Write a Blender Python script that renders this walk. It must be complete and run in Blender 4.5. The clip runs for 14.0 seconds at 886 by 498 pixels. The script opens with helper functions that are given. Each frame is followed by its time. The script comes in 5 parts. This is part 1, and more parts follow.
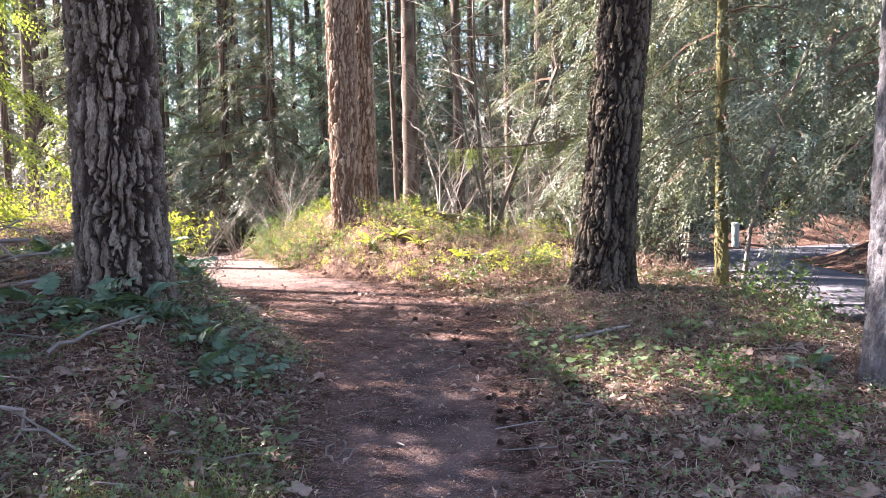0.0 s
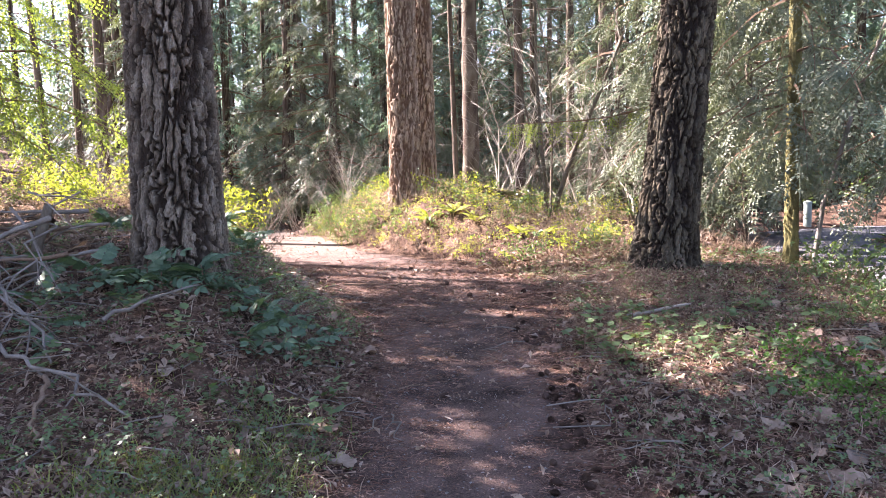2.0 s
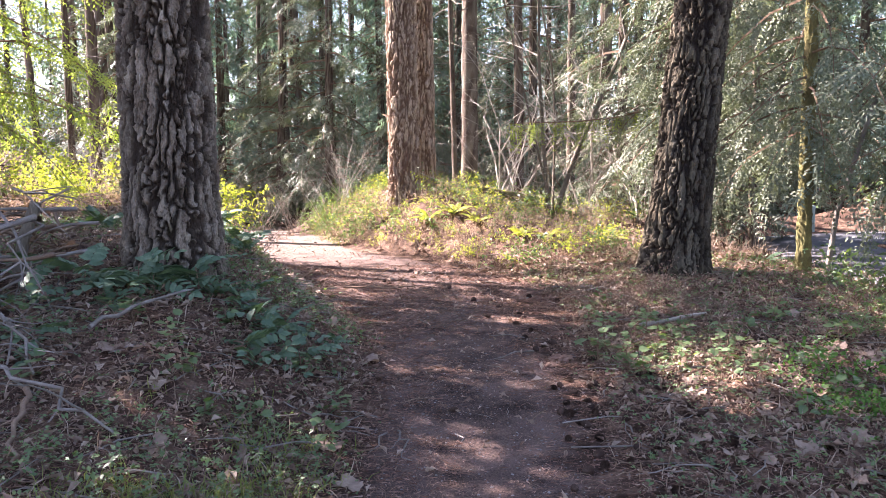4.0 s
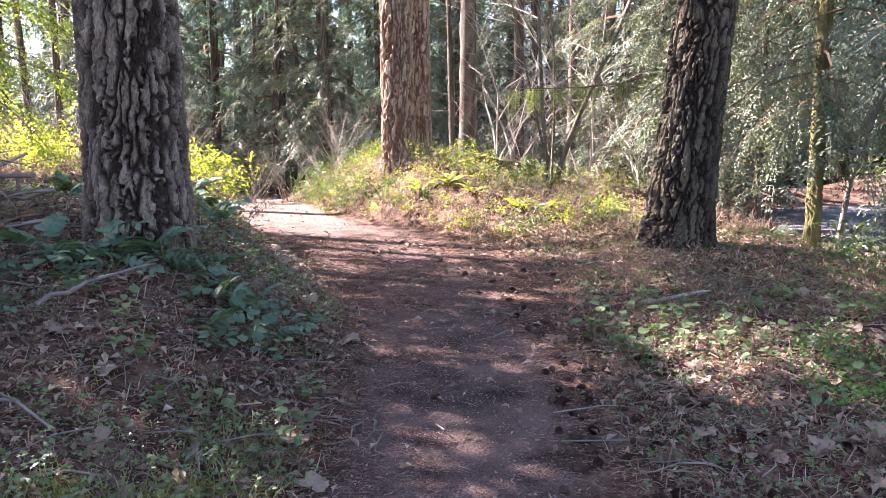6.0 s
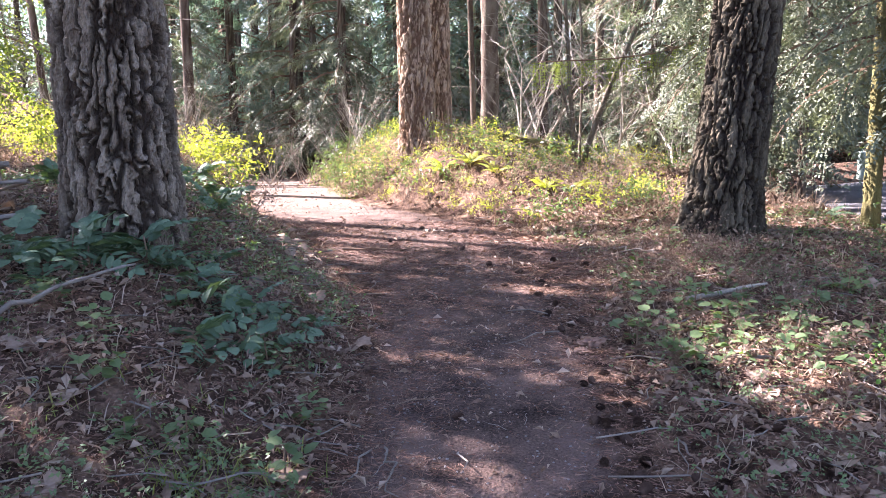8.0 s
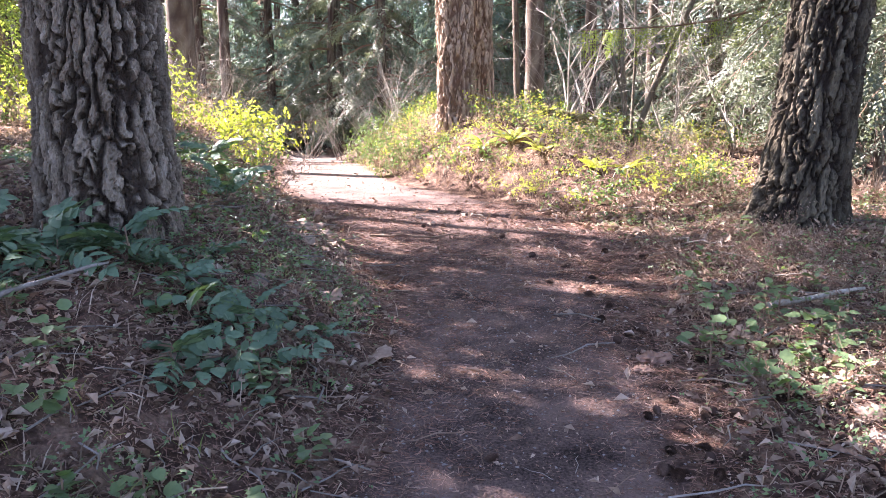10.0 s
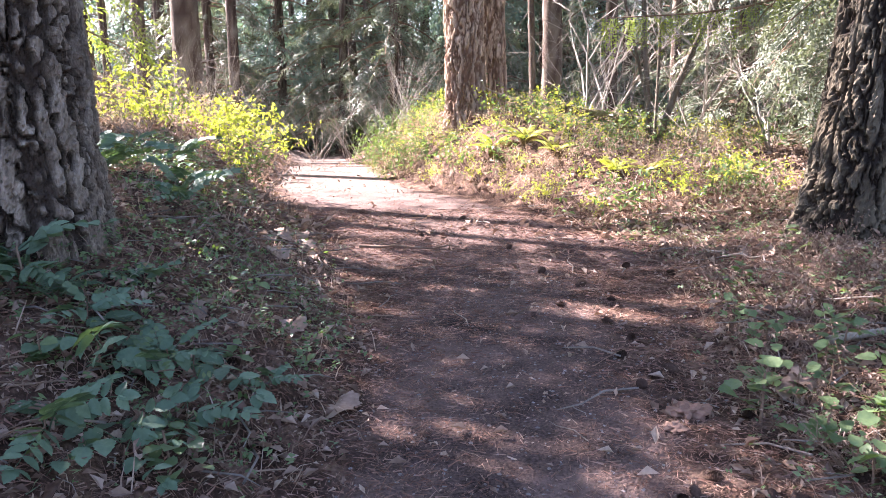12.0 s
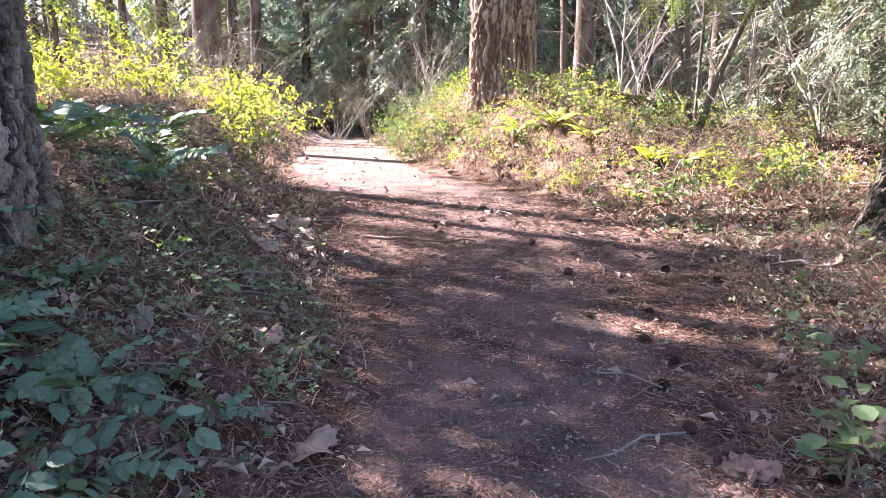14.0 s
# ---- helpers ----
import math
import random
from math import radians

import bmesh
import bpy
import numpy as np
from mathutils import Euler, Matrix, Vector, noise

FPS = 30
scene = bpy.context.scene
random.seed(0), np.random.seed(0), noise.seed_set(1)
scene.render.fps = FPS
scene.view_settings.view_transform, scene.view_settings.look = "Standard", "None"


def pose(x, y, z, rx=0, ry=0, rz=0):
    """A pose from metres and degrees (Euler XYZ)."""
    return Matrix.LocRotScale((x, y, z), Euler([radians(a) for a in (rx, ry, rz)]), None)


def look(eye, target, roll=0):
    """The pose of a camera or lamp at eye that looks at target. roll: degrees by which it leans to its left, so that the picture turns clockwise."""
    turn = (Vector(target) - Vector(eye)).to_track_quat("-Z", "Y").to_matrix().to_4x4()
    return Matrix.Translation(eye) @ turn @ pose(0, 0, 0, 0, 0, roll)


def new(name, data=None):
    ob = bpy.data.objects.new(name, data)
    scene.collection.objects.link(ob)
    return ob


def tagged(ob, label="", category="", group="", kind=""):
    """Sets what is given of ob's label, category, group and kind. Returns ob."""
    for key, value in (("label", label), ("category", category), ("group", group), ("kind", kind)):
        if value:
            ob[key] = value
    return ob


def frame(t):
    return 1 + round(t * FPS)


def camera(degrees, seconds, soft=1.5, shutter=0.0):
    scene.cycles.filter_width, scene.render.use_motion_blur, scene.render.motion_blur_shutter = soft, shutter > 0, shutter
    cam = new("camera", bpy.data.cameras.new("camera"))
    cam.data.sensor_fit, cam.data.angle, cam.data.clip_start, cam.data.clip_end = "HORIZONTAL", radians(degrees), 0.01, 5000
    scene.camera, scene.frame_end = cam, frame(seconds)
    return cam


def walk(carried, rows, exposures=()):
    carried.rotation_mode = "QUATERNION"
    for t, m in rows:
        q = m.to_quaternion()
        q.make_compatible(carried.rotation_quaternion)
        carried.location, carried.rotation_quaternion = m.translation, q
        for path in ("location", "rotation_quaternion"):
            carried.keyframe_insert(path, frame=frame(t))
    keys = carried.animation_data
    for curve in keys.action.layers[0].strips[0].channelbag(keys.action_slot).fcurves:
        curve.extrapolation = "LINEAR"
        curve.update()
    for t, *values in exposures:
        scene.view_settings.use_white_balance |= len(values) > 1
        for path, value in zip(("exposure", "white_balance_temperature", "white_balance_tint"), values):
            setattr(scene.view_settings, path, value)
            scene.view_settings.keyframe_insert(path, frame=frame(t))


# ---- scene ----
cam = camera(59.0, 14.0, 0.5)
PATH = [
    (0, (-0.011, -0.041, 1.545), (-0.011, 1.953, 1.389), -1.4),
    (0.5, (-0.003, 0.054, 1.523), (-0.024, 2.046, 1.355), -1.4),
    (1, (0.021, 0.047, 1.516), (-0.046, 2.038, 1.335), -1.5),
    (1.5, (0.035, 0.056, 1.5), (-0.085, 2.043, 1.306), -1.5),
    (2, (0.053, 0.068, 1.485), (-0.106, 2.051, 1.282), -1.4),
    (2.5, (0.029, 0.137, 1.478), (-0.148, 2.119, 1.275), -1.2),
    (3, (-0.03, 0.238, 1.514), (-0.205, 2.22, 1.312), -0.9),
    (3.5, (-0.087, 0.293, 1.505), (-0.239, 2.277, 1.308), -0.9),
    (5.8, (0.035, 0.67, 1.48), (-0.088, 2.646, 1.198), -0.3),
    (6, (0.0, 0.735, 1.475), (-0.143, 2.71, 1.191), -0.3),
    (6.5, (-0.091, 0.873, 1.493), (-0.262, 2.843, 1.195), -0.3),
    (7, (-0.114, 0.971, 1.491), (-0.297, 2.934, 1.156), -0.8),
    (7.5, (-0.051, 1.155, 1.497), (-0.248, 3.116, 1.158), -1.0),
    (7.7, (-0.033, 1.233, 1.478), (-0.231, 3.195, 1.144), -1.1),
    (9.8, (-0.071, 1.993, 1.449), (-0.356, 3.933, 1.054), -1.2),
    (10, (-0.076, 2.068, 1.442), (-0.382, 4.005, 1.047), -1.1),
    (10.5, (-0.114, 2.281, 1.419), (-0.457, 4.212, 1.027), -1.1),
    (11, (-0.124, 2.466, 1.417), (-0.477, 4.395, 1.024), -1.4),
    (11.5, (-0.06, 2.679, 1.404), (-0.415, 4.609, 1.017), -1.4),
    (12, (-0.035, 2.869, 1.372), (-0.393, 4.797, 0.98), -1.4),
    (12.5, (-0.076, 3.063, 1.375), (-0.429, 4.992, 0.982), -1.4),
    (13, (-0.096, 3.184, 1.362), (-0.434, 5.113, 0.955), -1.7),
    (13.5, (-0.079, 3.364, 1.335), (-0.436, 5.289, 0.923), -1.0),
    (14, (-0.082, 3.51, 1.308), (-0.501, 5.418, 0.877), -0.1),
]
walk(cam, [(t, look(eye, target, roll)) for t, eye, target, roll in PATH], [(0, 3.40, 6480, 31), (3.5, 3.40, 6480, 31), (7.5, 3.44, 6240, 31), (10, 3.60, 6200, 31), (14, 3.52, 6220, 31)])

# ---- light and air ----
SUN_AZ, SUN_EL = radians(68), radians(38)          # azimuth to the left of +y
SUN = Vector((-math.sin(SUN_AZ) * math.cos(SUN_EL), math.cos(SUN_AZ) * math.cos(SUN_EL), math.sin(SUN_EL)))
world = bpy.data.worlds.new("sky")
scene.world = world
world.use_nodes = True
wn, wl = world.node_tree.nodes, world.node_tree.links
sky = wn.new("ShaderNodeTexSky")
sky.sky_type, sky.sun_disc = "NISHITA", False
sky.sun_elevation, sky.sun_rotation = SUN_EL, -SUN_AZ
wl.new(sky.outputs[0], wn["Background"].inputs[0])
wn["Background"].inputs[1].default_value = 0.066
lamp = bpy.data.lights.new("sun", "SUN")
lamp.energy, lamp.angle, lamp.color = 5.0, radians(0.5), (1.0, 0.95, 0.87)
sun = new("sun", lamp)
sun.rotation_mode = "QUATERNION"
sun.rotation_quaternion = SUN.to_track_quat("Z", "Y")

# ---- small tools ----
rng = np.random.default_rng(11)


def hashed(ix, iy, iz, seed):
    h = (ix * 374761393 + iy * 668265263 + iz * 2147483647 + seed * 974634777) & 0xFFFFFFFF
    h = ((h ^ (h >> 13)) * 1274126177) & 0xFFFFFFFF
    h = ((h ^ (h >> 16)) * 2246822519) & 0xFFFFFFFF
    return ((h ^ (h >> 15)) & 0xFFFFFF) / float(0xFFFFFF)


def vnoise(x, y, z=0.0, seed=0):
    """Value noise, 0 to 1, over arrays."""
    x, y, z = np.broadcast_arrays(np.asarray(x, float), np.asarray(y, float), np.asarray(z, float))
    fx, fy, fz = np.floor(x), np.floor(y), np.floor(z)
    ix, iy, iz = fx.astype(np.int64), fy.astype(np.int64), fz.astype(np.int64)
    u, v, w = (t * t * (3 - 2 * t) for t in (x - fx, y - fy, z - fz))
    total = 0
    for a in (0, 1):
        for b in (0, 1):
            for c in (0, 1):
                total = total + hashed(ix + a, iy + b, iz + c, seed) * (u if a else 1 - u) * (v if b else 1 - v) * (w if c else 1 - w)
    return total


def fbm(x, y, z=0.0, seed=0, octaves=3):
    total, amp, norm = 0, 1.0, 0.0
    for k in range(octaves):
        total = total + amp * vnoise(np.asarray(x) * 2**k, np.asarray(y) * 2**k, np.asarray(z) * 2**k, seed + k)
        norm, amp = norm + amp, amp * 0.5
    return total / norm


def smooth(t):
    t = np.clip(t, 0, 1)
    return t * t * (3 - 2 * t)


def mesh_of(name, verts, faces, material, shade=False):
    """A mesh from arrays; faces is one array, or a list of arrays of different sizes."""
    me = bpy.data.meshes.new(name)
    groups = faces if isinstance(faces, list) else [faces]
    groups = [np.asarray(g, np.int32) for g in groups if len(g)]
    verts = np.asarray(verts, np.float32)
    sizes = np.concatenate([np.full(len(g), g.shape[1], np.int32) for g in groups])
    loops = np.concatenate([g.ravel() for g in groups])
    me.vertices.add(len(verts))
    me.vertices.foreach_set("co", verts.ravel())
    me.loops.add(len(loops))
    me.loops.foreach_set("vertex_index", loops)
    me.polygons.add(len(sizes))
    me.polygons.foreach_set("loop_start", np.concatenate([[0], np.cumsum(sizes)[:-1]]).astype(np.int32))
    me.polygons.foreach_set("use_smooth", np.full(len(sizes), shade))
    me.materials.append(material)
    me.update(calc_edges=True)
    me.validate()
    return me


def part(name, me, parent, label="", kind=""):
    ob = new(name, me)
    ob.parent = parent
    tagged(ob, kind=kind)
    return tagged(ob, label) if label else ob


def thing(name, label, category, m=None, group="", kind=""):
    ob = new(name)
    ob.empty_display_size = 0.1
    if m is not None:
        ob.matrix_basis = m
    return tagged(ob, label, category, group, kind)


def joined(pieces):
    """Join (verts, faces) pieces of one face size."""
    vs, fs, n = [], [], 0
    for v, f in pieces:
        vs.append(v)
        fs.append(np.asarray(f) + n)
        n += len(v)
    return np.concatenate(vs), np.concatenate(fs)


def rots(yaw, pitch=0.0, roll=0.0):
    """Turns: roll about y, then pitch about x, then yaw about z."""
    yaw, pitch, roll = np.broadcast_arrays(np.asarray(yaw, float), np.asarray(pitch, float), np.asarray(roll, float))
    o, i = np.zeros_like(yaw), np.ones_like(yaw)
    cz, sz, cx, sx, cy, sy = np.cos(yaw), np.sin(yaw), np.cos(pitch), np.sin(pitch), np.cos(roll), np.sin(roll)
    rz = np.stack([cz, -sz, o, sz, cz, o, o, o, i], -1).reshape(*yaw.shape, 3, 3)
    rx = np.stack([i, o, o, o, cx, -sx, o, sx, cx], -1).reshape(*yaw.shape, 3, 3)
    ry = np.stack([cy, o, sy, o, i, o, -sy, o, cy], -1).reshape(*yaw.shape, 3, 3)
    return rz @ rx @ ry


def scatter(tv, tf, places, turns, sizes):
    """Copies of a small shape at many places, as one set of arrays."""
    places, sizes = np.asarray(places, float), np.asarray(sizes, float)
    sizes = sizes[:, None, None] if sizes.ndim == 1 else sizes[:, None, :]
    v = np.einsum("nij,nkj->nki", turns, tv[None] * sizes) + places[:, None, :]
    f = tf[None] + (np.arange(len(places)) * len(tv))[:, None, None]
    return v.reshape(-1, 3), f.reshape(-1, tf.shape[1])


def tube(points, radii, sides=5):
    p, r = np.asarray(points, float), np.asarray(radii, float)
    d = np.gradient(p, axis=0)
    d /= np.linalg.norm(d, axis=1, keepdims=True) + 1e-9
    ref = np.where(np.abs(d[:, 2:3]) > 0.9, [[1.0, 0, 0]], [[0, 0, 1.0]])
    a = np.cross(d, ref)
    a /= np.linalg.norm(a, axis=1, keepdims=True) + 1e-9
    b = np.cross(d, a)
    t = np.arange(sides) * 2 * np.pi / sides
    v = p[:, None] + r[:, None, None] * (np.cos(t)[None, :, None] * a[:, None] + np.sin(t)[None, :, None] * b[:, None])
    k = np.arange(len(p) - 1)[:, None] * sides
    s, q = np.arange(sides)[None], (np.arange(sides)[None] + 1) % sides
    f = np.stack([k + s, k + q, k + sides + q, k + sides + s], -1).reshape(-1, 4)
    return v.reshape(-1, 3), f


def crooked(start, way, length, radius, steps=6, bend=0.25, droop=0.0, sides=4, tip=0.2):
    """A crooked tapering limb: its tube and its line."""
    p, d = np.array(start, float), np.array(way, float)
    line = [p.copy()]
    for _ in range(steps):
        d = d / np.linalg.norm(d) + rng.normal(0, bend, 3) * 0.5 + np.array([0, 0, -droop])
        d /= np.linalg.norm(d)
        p = p + d * length / steps
        line.append(p.copy())
    line = np.array(line)
    return tube(line, radius * np.linspace(1, tip, steps + 1), sides), line


def bushy(start, way, length, radius, depth, spread=0.8, kids=4, droop=0.0, bend=0.25, out=None, ends=None):
    """A branching twig: its tubes and the points along its finest shoots."""
    out, ends = ([] if out is None else out), ([] if ends is None else ends)
    tb, line = crooked(start, way, length, radius, (2, 3, 6)[min(depth, 2)], bend, droop, 5 if depth > 1 else 3)
    out.append(tb)
    if depth == 0:
        ends.append(line)
        return out, ends
    for k in range(kids):
        at = rng.integers(len(line) // 3, len(line))
        d = line[at] - line[at - 1]
        d = d / np.linalg.norm(d) + rng.normal(0, spread, 3) * 0.7
        bushy(line[at], d, length * rng.uniform(0.35, 0.65), radius * (1.1 - at / len(line)) * 0.6, depth - 1, spread, kids, droop, bend, out, ends)
    return out, ends


# ---- materials ----
def surface(name, colours, scale=4.0, rough=0.85, bump=0.3, fine=40.0, stretch=(1, 1, 1), island=0.0, thing_vary=0.0, through_light=0.0, spec=0.08, metal=0.0, passing=(1.6, 1.7, 0.55)):
    """A noise-coloured surface with grain at two scales; through_light: the share of light that passes a thin leaf."""
    m = bpy.data.materials.new(name)
    m.use_nodes = True
    n, l = m.node_tree.nodes, m.node_tree.links
    bsdf, out = n["Principled BSDF"], n["Material Output"]
    geo = n.new("ShaderNodeNewGeometry")
    mapping = n.new("ShaderNodeMapping")
    mapping.inputs["Scale"].default_value = stretch
    l.new(geo.outputs["Position"], mapping.inputs[0])
    big, small = n.new("ShaderNodeTexNoise"), n.new("ShaderNodeTexNoise")
    big.inputs["Scale"].default_value, big.inputs["Detail"].default_value = scale, 5
    small.inputs["Scale"].default_value, small.inputs["Detail"].default_value = fine, 4
    l.new(mapping.outputs[0], big.inputs[0])
    l.new(mapping.outputs[0], small.inputs[0])
    value = n.new("ShaderNodeMath")
    value.operation = "MULTIPLY_ADD"
    l.new(small.outputs[0], value.inputs[0])
    value.inputs[1].default_value = 0.5
    l.new(big.outputs[0], value.inputs[2])
    last = value.outputs[0]
    for share, source in ((island, geo.outputs["Random Per Island"]), (thing_vary, None)):
        if share:
            if source is None:
                source = n.new("ShaderNodeObjectInfo").outputs["Random"]
            add = n.new("ShaderNodeMath")
            add.operation = "MULTIPLY_ADD"
            l.new(source, add.inputs[0])
            add.inputs[1].default_value = share
            l.new(last, add.inputs[2])
            last = add.outputs[0]
    ramp = n.new("ShaderNodeValToRGB")
    top = 1.15 + island + thing_vary
    fit = n.new("ShaderNodeMapRange")
    fit.inputs["From Min"].default_value, fit.inputs["From Max"].default_value = 0.42, top - 0.1
    l.new(last, fit.inputs["Value"])
    l.new(fit.outputs[0], ramp.inputs[0])
    while len(ramp.color_ramp.elements) < len(colours):
        ramp.color_ramp.elements.new(0.5)
    for k, c in enumerate(colours):
        e = ramp.color_ramp.elements[k]
        e.position, e.color = k / (len(colours) - 1), (*c, 1)
    l.new(ramp.outputs[0], bsdf.inputs["Base Color"])
    bsdf.inputs["Roughness"].default_value = rough
    bsdf.inputs["Specular IOR Level"].default_value = spec
    bsdf.inputs["Metallic"].default_value = metal
    if bump:
        b = n.new("ShaderNodeBump")
        b.inputs["Strength"].default_value, b.inputs["Distance"].default_value = bump, 0.02
        l.new(small.outputs[0], b.inputs["Height"])
        l.new(b.outputs[0], bsdf.inputs["Normal"])
    if through_light:
        tr, mix, tint = n.new("ShaderNodeBsdfTranslucent"), n.new("ShaderNodeMixShader"), n.new("ShaderNodeMixRGB")
        tint.blend_type = "MULTIPLY"
        tint.inputs[0].default_value = 1
        tint.inputs[2].default_value = (*passing, 1)
        l.new(ramp.outputs[0], tint.inputs[1])
        l.new(tint.outputs[0], tr.inputs[0])
        mix.inputs[0].default_value = through_light
        l.new(bsdf.outputs[0], mix.inputs[1])
        l.new(tr.outputs[0], mix.inputs[2])
        l.new(mix.outputs[0], out.inputs[0])
    return m


bark_grey = surface("bark_grey", [(0.085, 0.065, 0.047), (0.21, 0.168, 0.125), (0.39, 0.335, 0.26)], 11, 0.9, 1.0, 95, (1, 1, 0.4))
bark_red = surface("bark_red", [(0.19, 0.135, 0.098), (0.39, 0.295, 0.215), (0.57, 0.465, 0.365)], 10, 0.9, 1.0, 90, (1, 1, 0.3))
bark_dark = surface("bark_dark", [(0.065, 0.053, 0.04), (0.145, 0.122, 0.092), (0.24, 0.208, 0.165)], 5, 0.9, 0.9, 70, (1, 1, 0.3), thing_vary=0.15)
bark_black = surface("bark_black", [(0.04, 0.032, 0.022), (0.1, 0.084, 0.058), (0.2, 0.172, 0.122)], 5, 0.92, 0.9, 70, (1, 1, 0.3))
bark_moss = surface("bark_moss", [(0.06, 0.05, 0.03), (0.13, 0.115, 0.05), (0.22, 0.20, 0.08)], 7, 0.95, 0.8, 90, (1, 1, 0.5))
bark_pale = surface("bark_pale", [(0.16, 0.14, 0.11), (0.30, 0.27, 0.22), (0.44, 0.40, 0.34)], 6, 0.85, 0.6, 90, (1, 1, 0.4), thing_vary=0.1)
bark_lichen = surface("bark_lichen", [(0.035, 0.033, 0.032), (0.085, 0.082, 0.082), (0.21, 0.21, 0.208)], 9, 0.85, 0.6, 60, (1, 1, 0.6))
twig_grey = surface("twig_grey", [(0.085, 0.07, 0.056), (0.18, 0.155, 0.132), (0.32, 0.285, 0.25)], 8, 0.85, 0.4, 120, island=0.3)
twig_brown = surface("twig_brown", [(0.07, 0.045, 0.03), (0.17, 0.115, 0.08), (0.30, 0.22, 0.16)], 8, 0.85, 0.4, 120, island=0.3)
cedar_green = surface("cedar_green", [(0.07, 0.088, 0.058), (0.135, 0.158, 0.105), (0.225, 0.245, 0.165)], 1.2, 0.5, 0.0, 9, island=0.5, through_light=0.2, passing=(1.25, 1.3, 0.85), spec=0.3)
fir_green = surface("fir_green", [(0.065, 0.105, 0.09), (0.12, 0.17, 0.15), (0.185, 0.24, 0.20)], 1.0, 0.5, 0.0, 9, island=0.45, through_light=0.4, passing=(1.3, 1.5, 0.95), spec=0.3)
# Paler, yellower copy of cedar_green with sunlight worked into the colour.
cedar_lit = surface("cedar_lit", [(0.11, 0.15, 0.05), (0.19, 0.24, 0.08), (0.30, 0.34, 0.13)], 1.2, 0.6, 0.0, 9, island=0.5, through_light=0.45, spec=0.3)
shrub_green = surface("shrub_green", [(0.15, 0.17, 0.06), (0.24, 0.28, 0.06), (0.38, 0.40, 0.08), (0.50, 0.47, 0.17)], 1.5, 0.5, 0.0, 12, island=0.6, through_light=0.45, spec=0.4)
grape_green = surface("grape_green", [(0.04, 0.072, 0.046), (0.085, 0.14, 0.085), (0.165, 0.235, 0.15)], 5, 0.55, 0.15, 60, island=0.4, through_light=0.2, spec=0.3)
salal_green = surface("salal_green", [(0.045, 0.08, 0.035), (0.09, 0.14, 0.06), (0.17, 0.225, 0.095)], 4, 0.45, 0.1, 60, island=0.5, through_light=0.3, spec=0.5)
clover_green = surface("clover_green", [(0.035, 0.075, 0.02), (0.07, 0.145, 0.04), (0.13, 0.23, 0.07)], 5, 0.5, 0.0, 60, island=0.5, through_light=0.35)
grass_green = surface("grass_green", [(0.09, 0.11, 0.035), (0.17, 0.20, 0.07), (0.34, 0.31, 0.16)], 3, 0.6, 0.0, 30, island=0.5, through_light=0.3)
dead_leaf = surface("dead_leaf", [(0.03, 0.017, 0.012), (0.165, 0.107, 0.08), (0.32, 0.238, 0.182), (0.53, 0.44, 0.355)], 6, 0.75, 0.2, 60, island=0.7, through_light=0.12, passing=(1.25, 1.15, 0.95))
dead_fern = surface("dead_fern", [(0.10, 0.065, 0.045), (0.29, 0.215, 0.16), (0.58, 0.49, 0.4)], 4, 0.8, 0.0, 60, island=0.5, through_light=0.3, passing=(1.25, 1.15, 0.95))
needle_brown = surface("needle_brown", [(0.045, 0.021, 0.015), (0.15, 0.08, 0.056), (0.26, 0.16, 0.118), (0.40, 0.29, 0.22)], 6, 0.75, 0.0, 60, island=0.7)
cone_brown = surface("cone_brown", [(0.03, 0.018, 0.014), (0.065, 0.04, 0.03), (0.14, 0.09, 0.065)], 20, 0.8, 0.3, 120, thing_vary=0.3)
stone_grey = surface("stone_grey", [(0.08, 0.07, 0.065), (0.17, 0.15, 0.14), (0.30, 0.28, 0.26)], 12, 0.85, 0.4, 120, island=0.5)
asphalt = surface("asphalt", [(0.07, 0.07, 0.075), (0.10, 0.10, 0.108), (0.14, 0.14, 0.15)], 2, 0.75, 0.4, 220)
post_paint = surface("post_paint", [(0.22, 0.28, 0.245), (0.29, 0.35, 0.31), (0.35, 0.40, 0.36)], 6, 0.5, 0.05, 90)


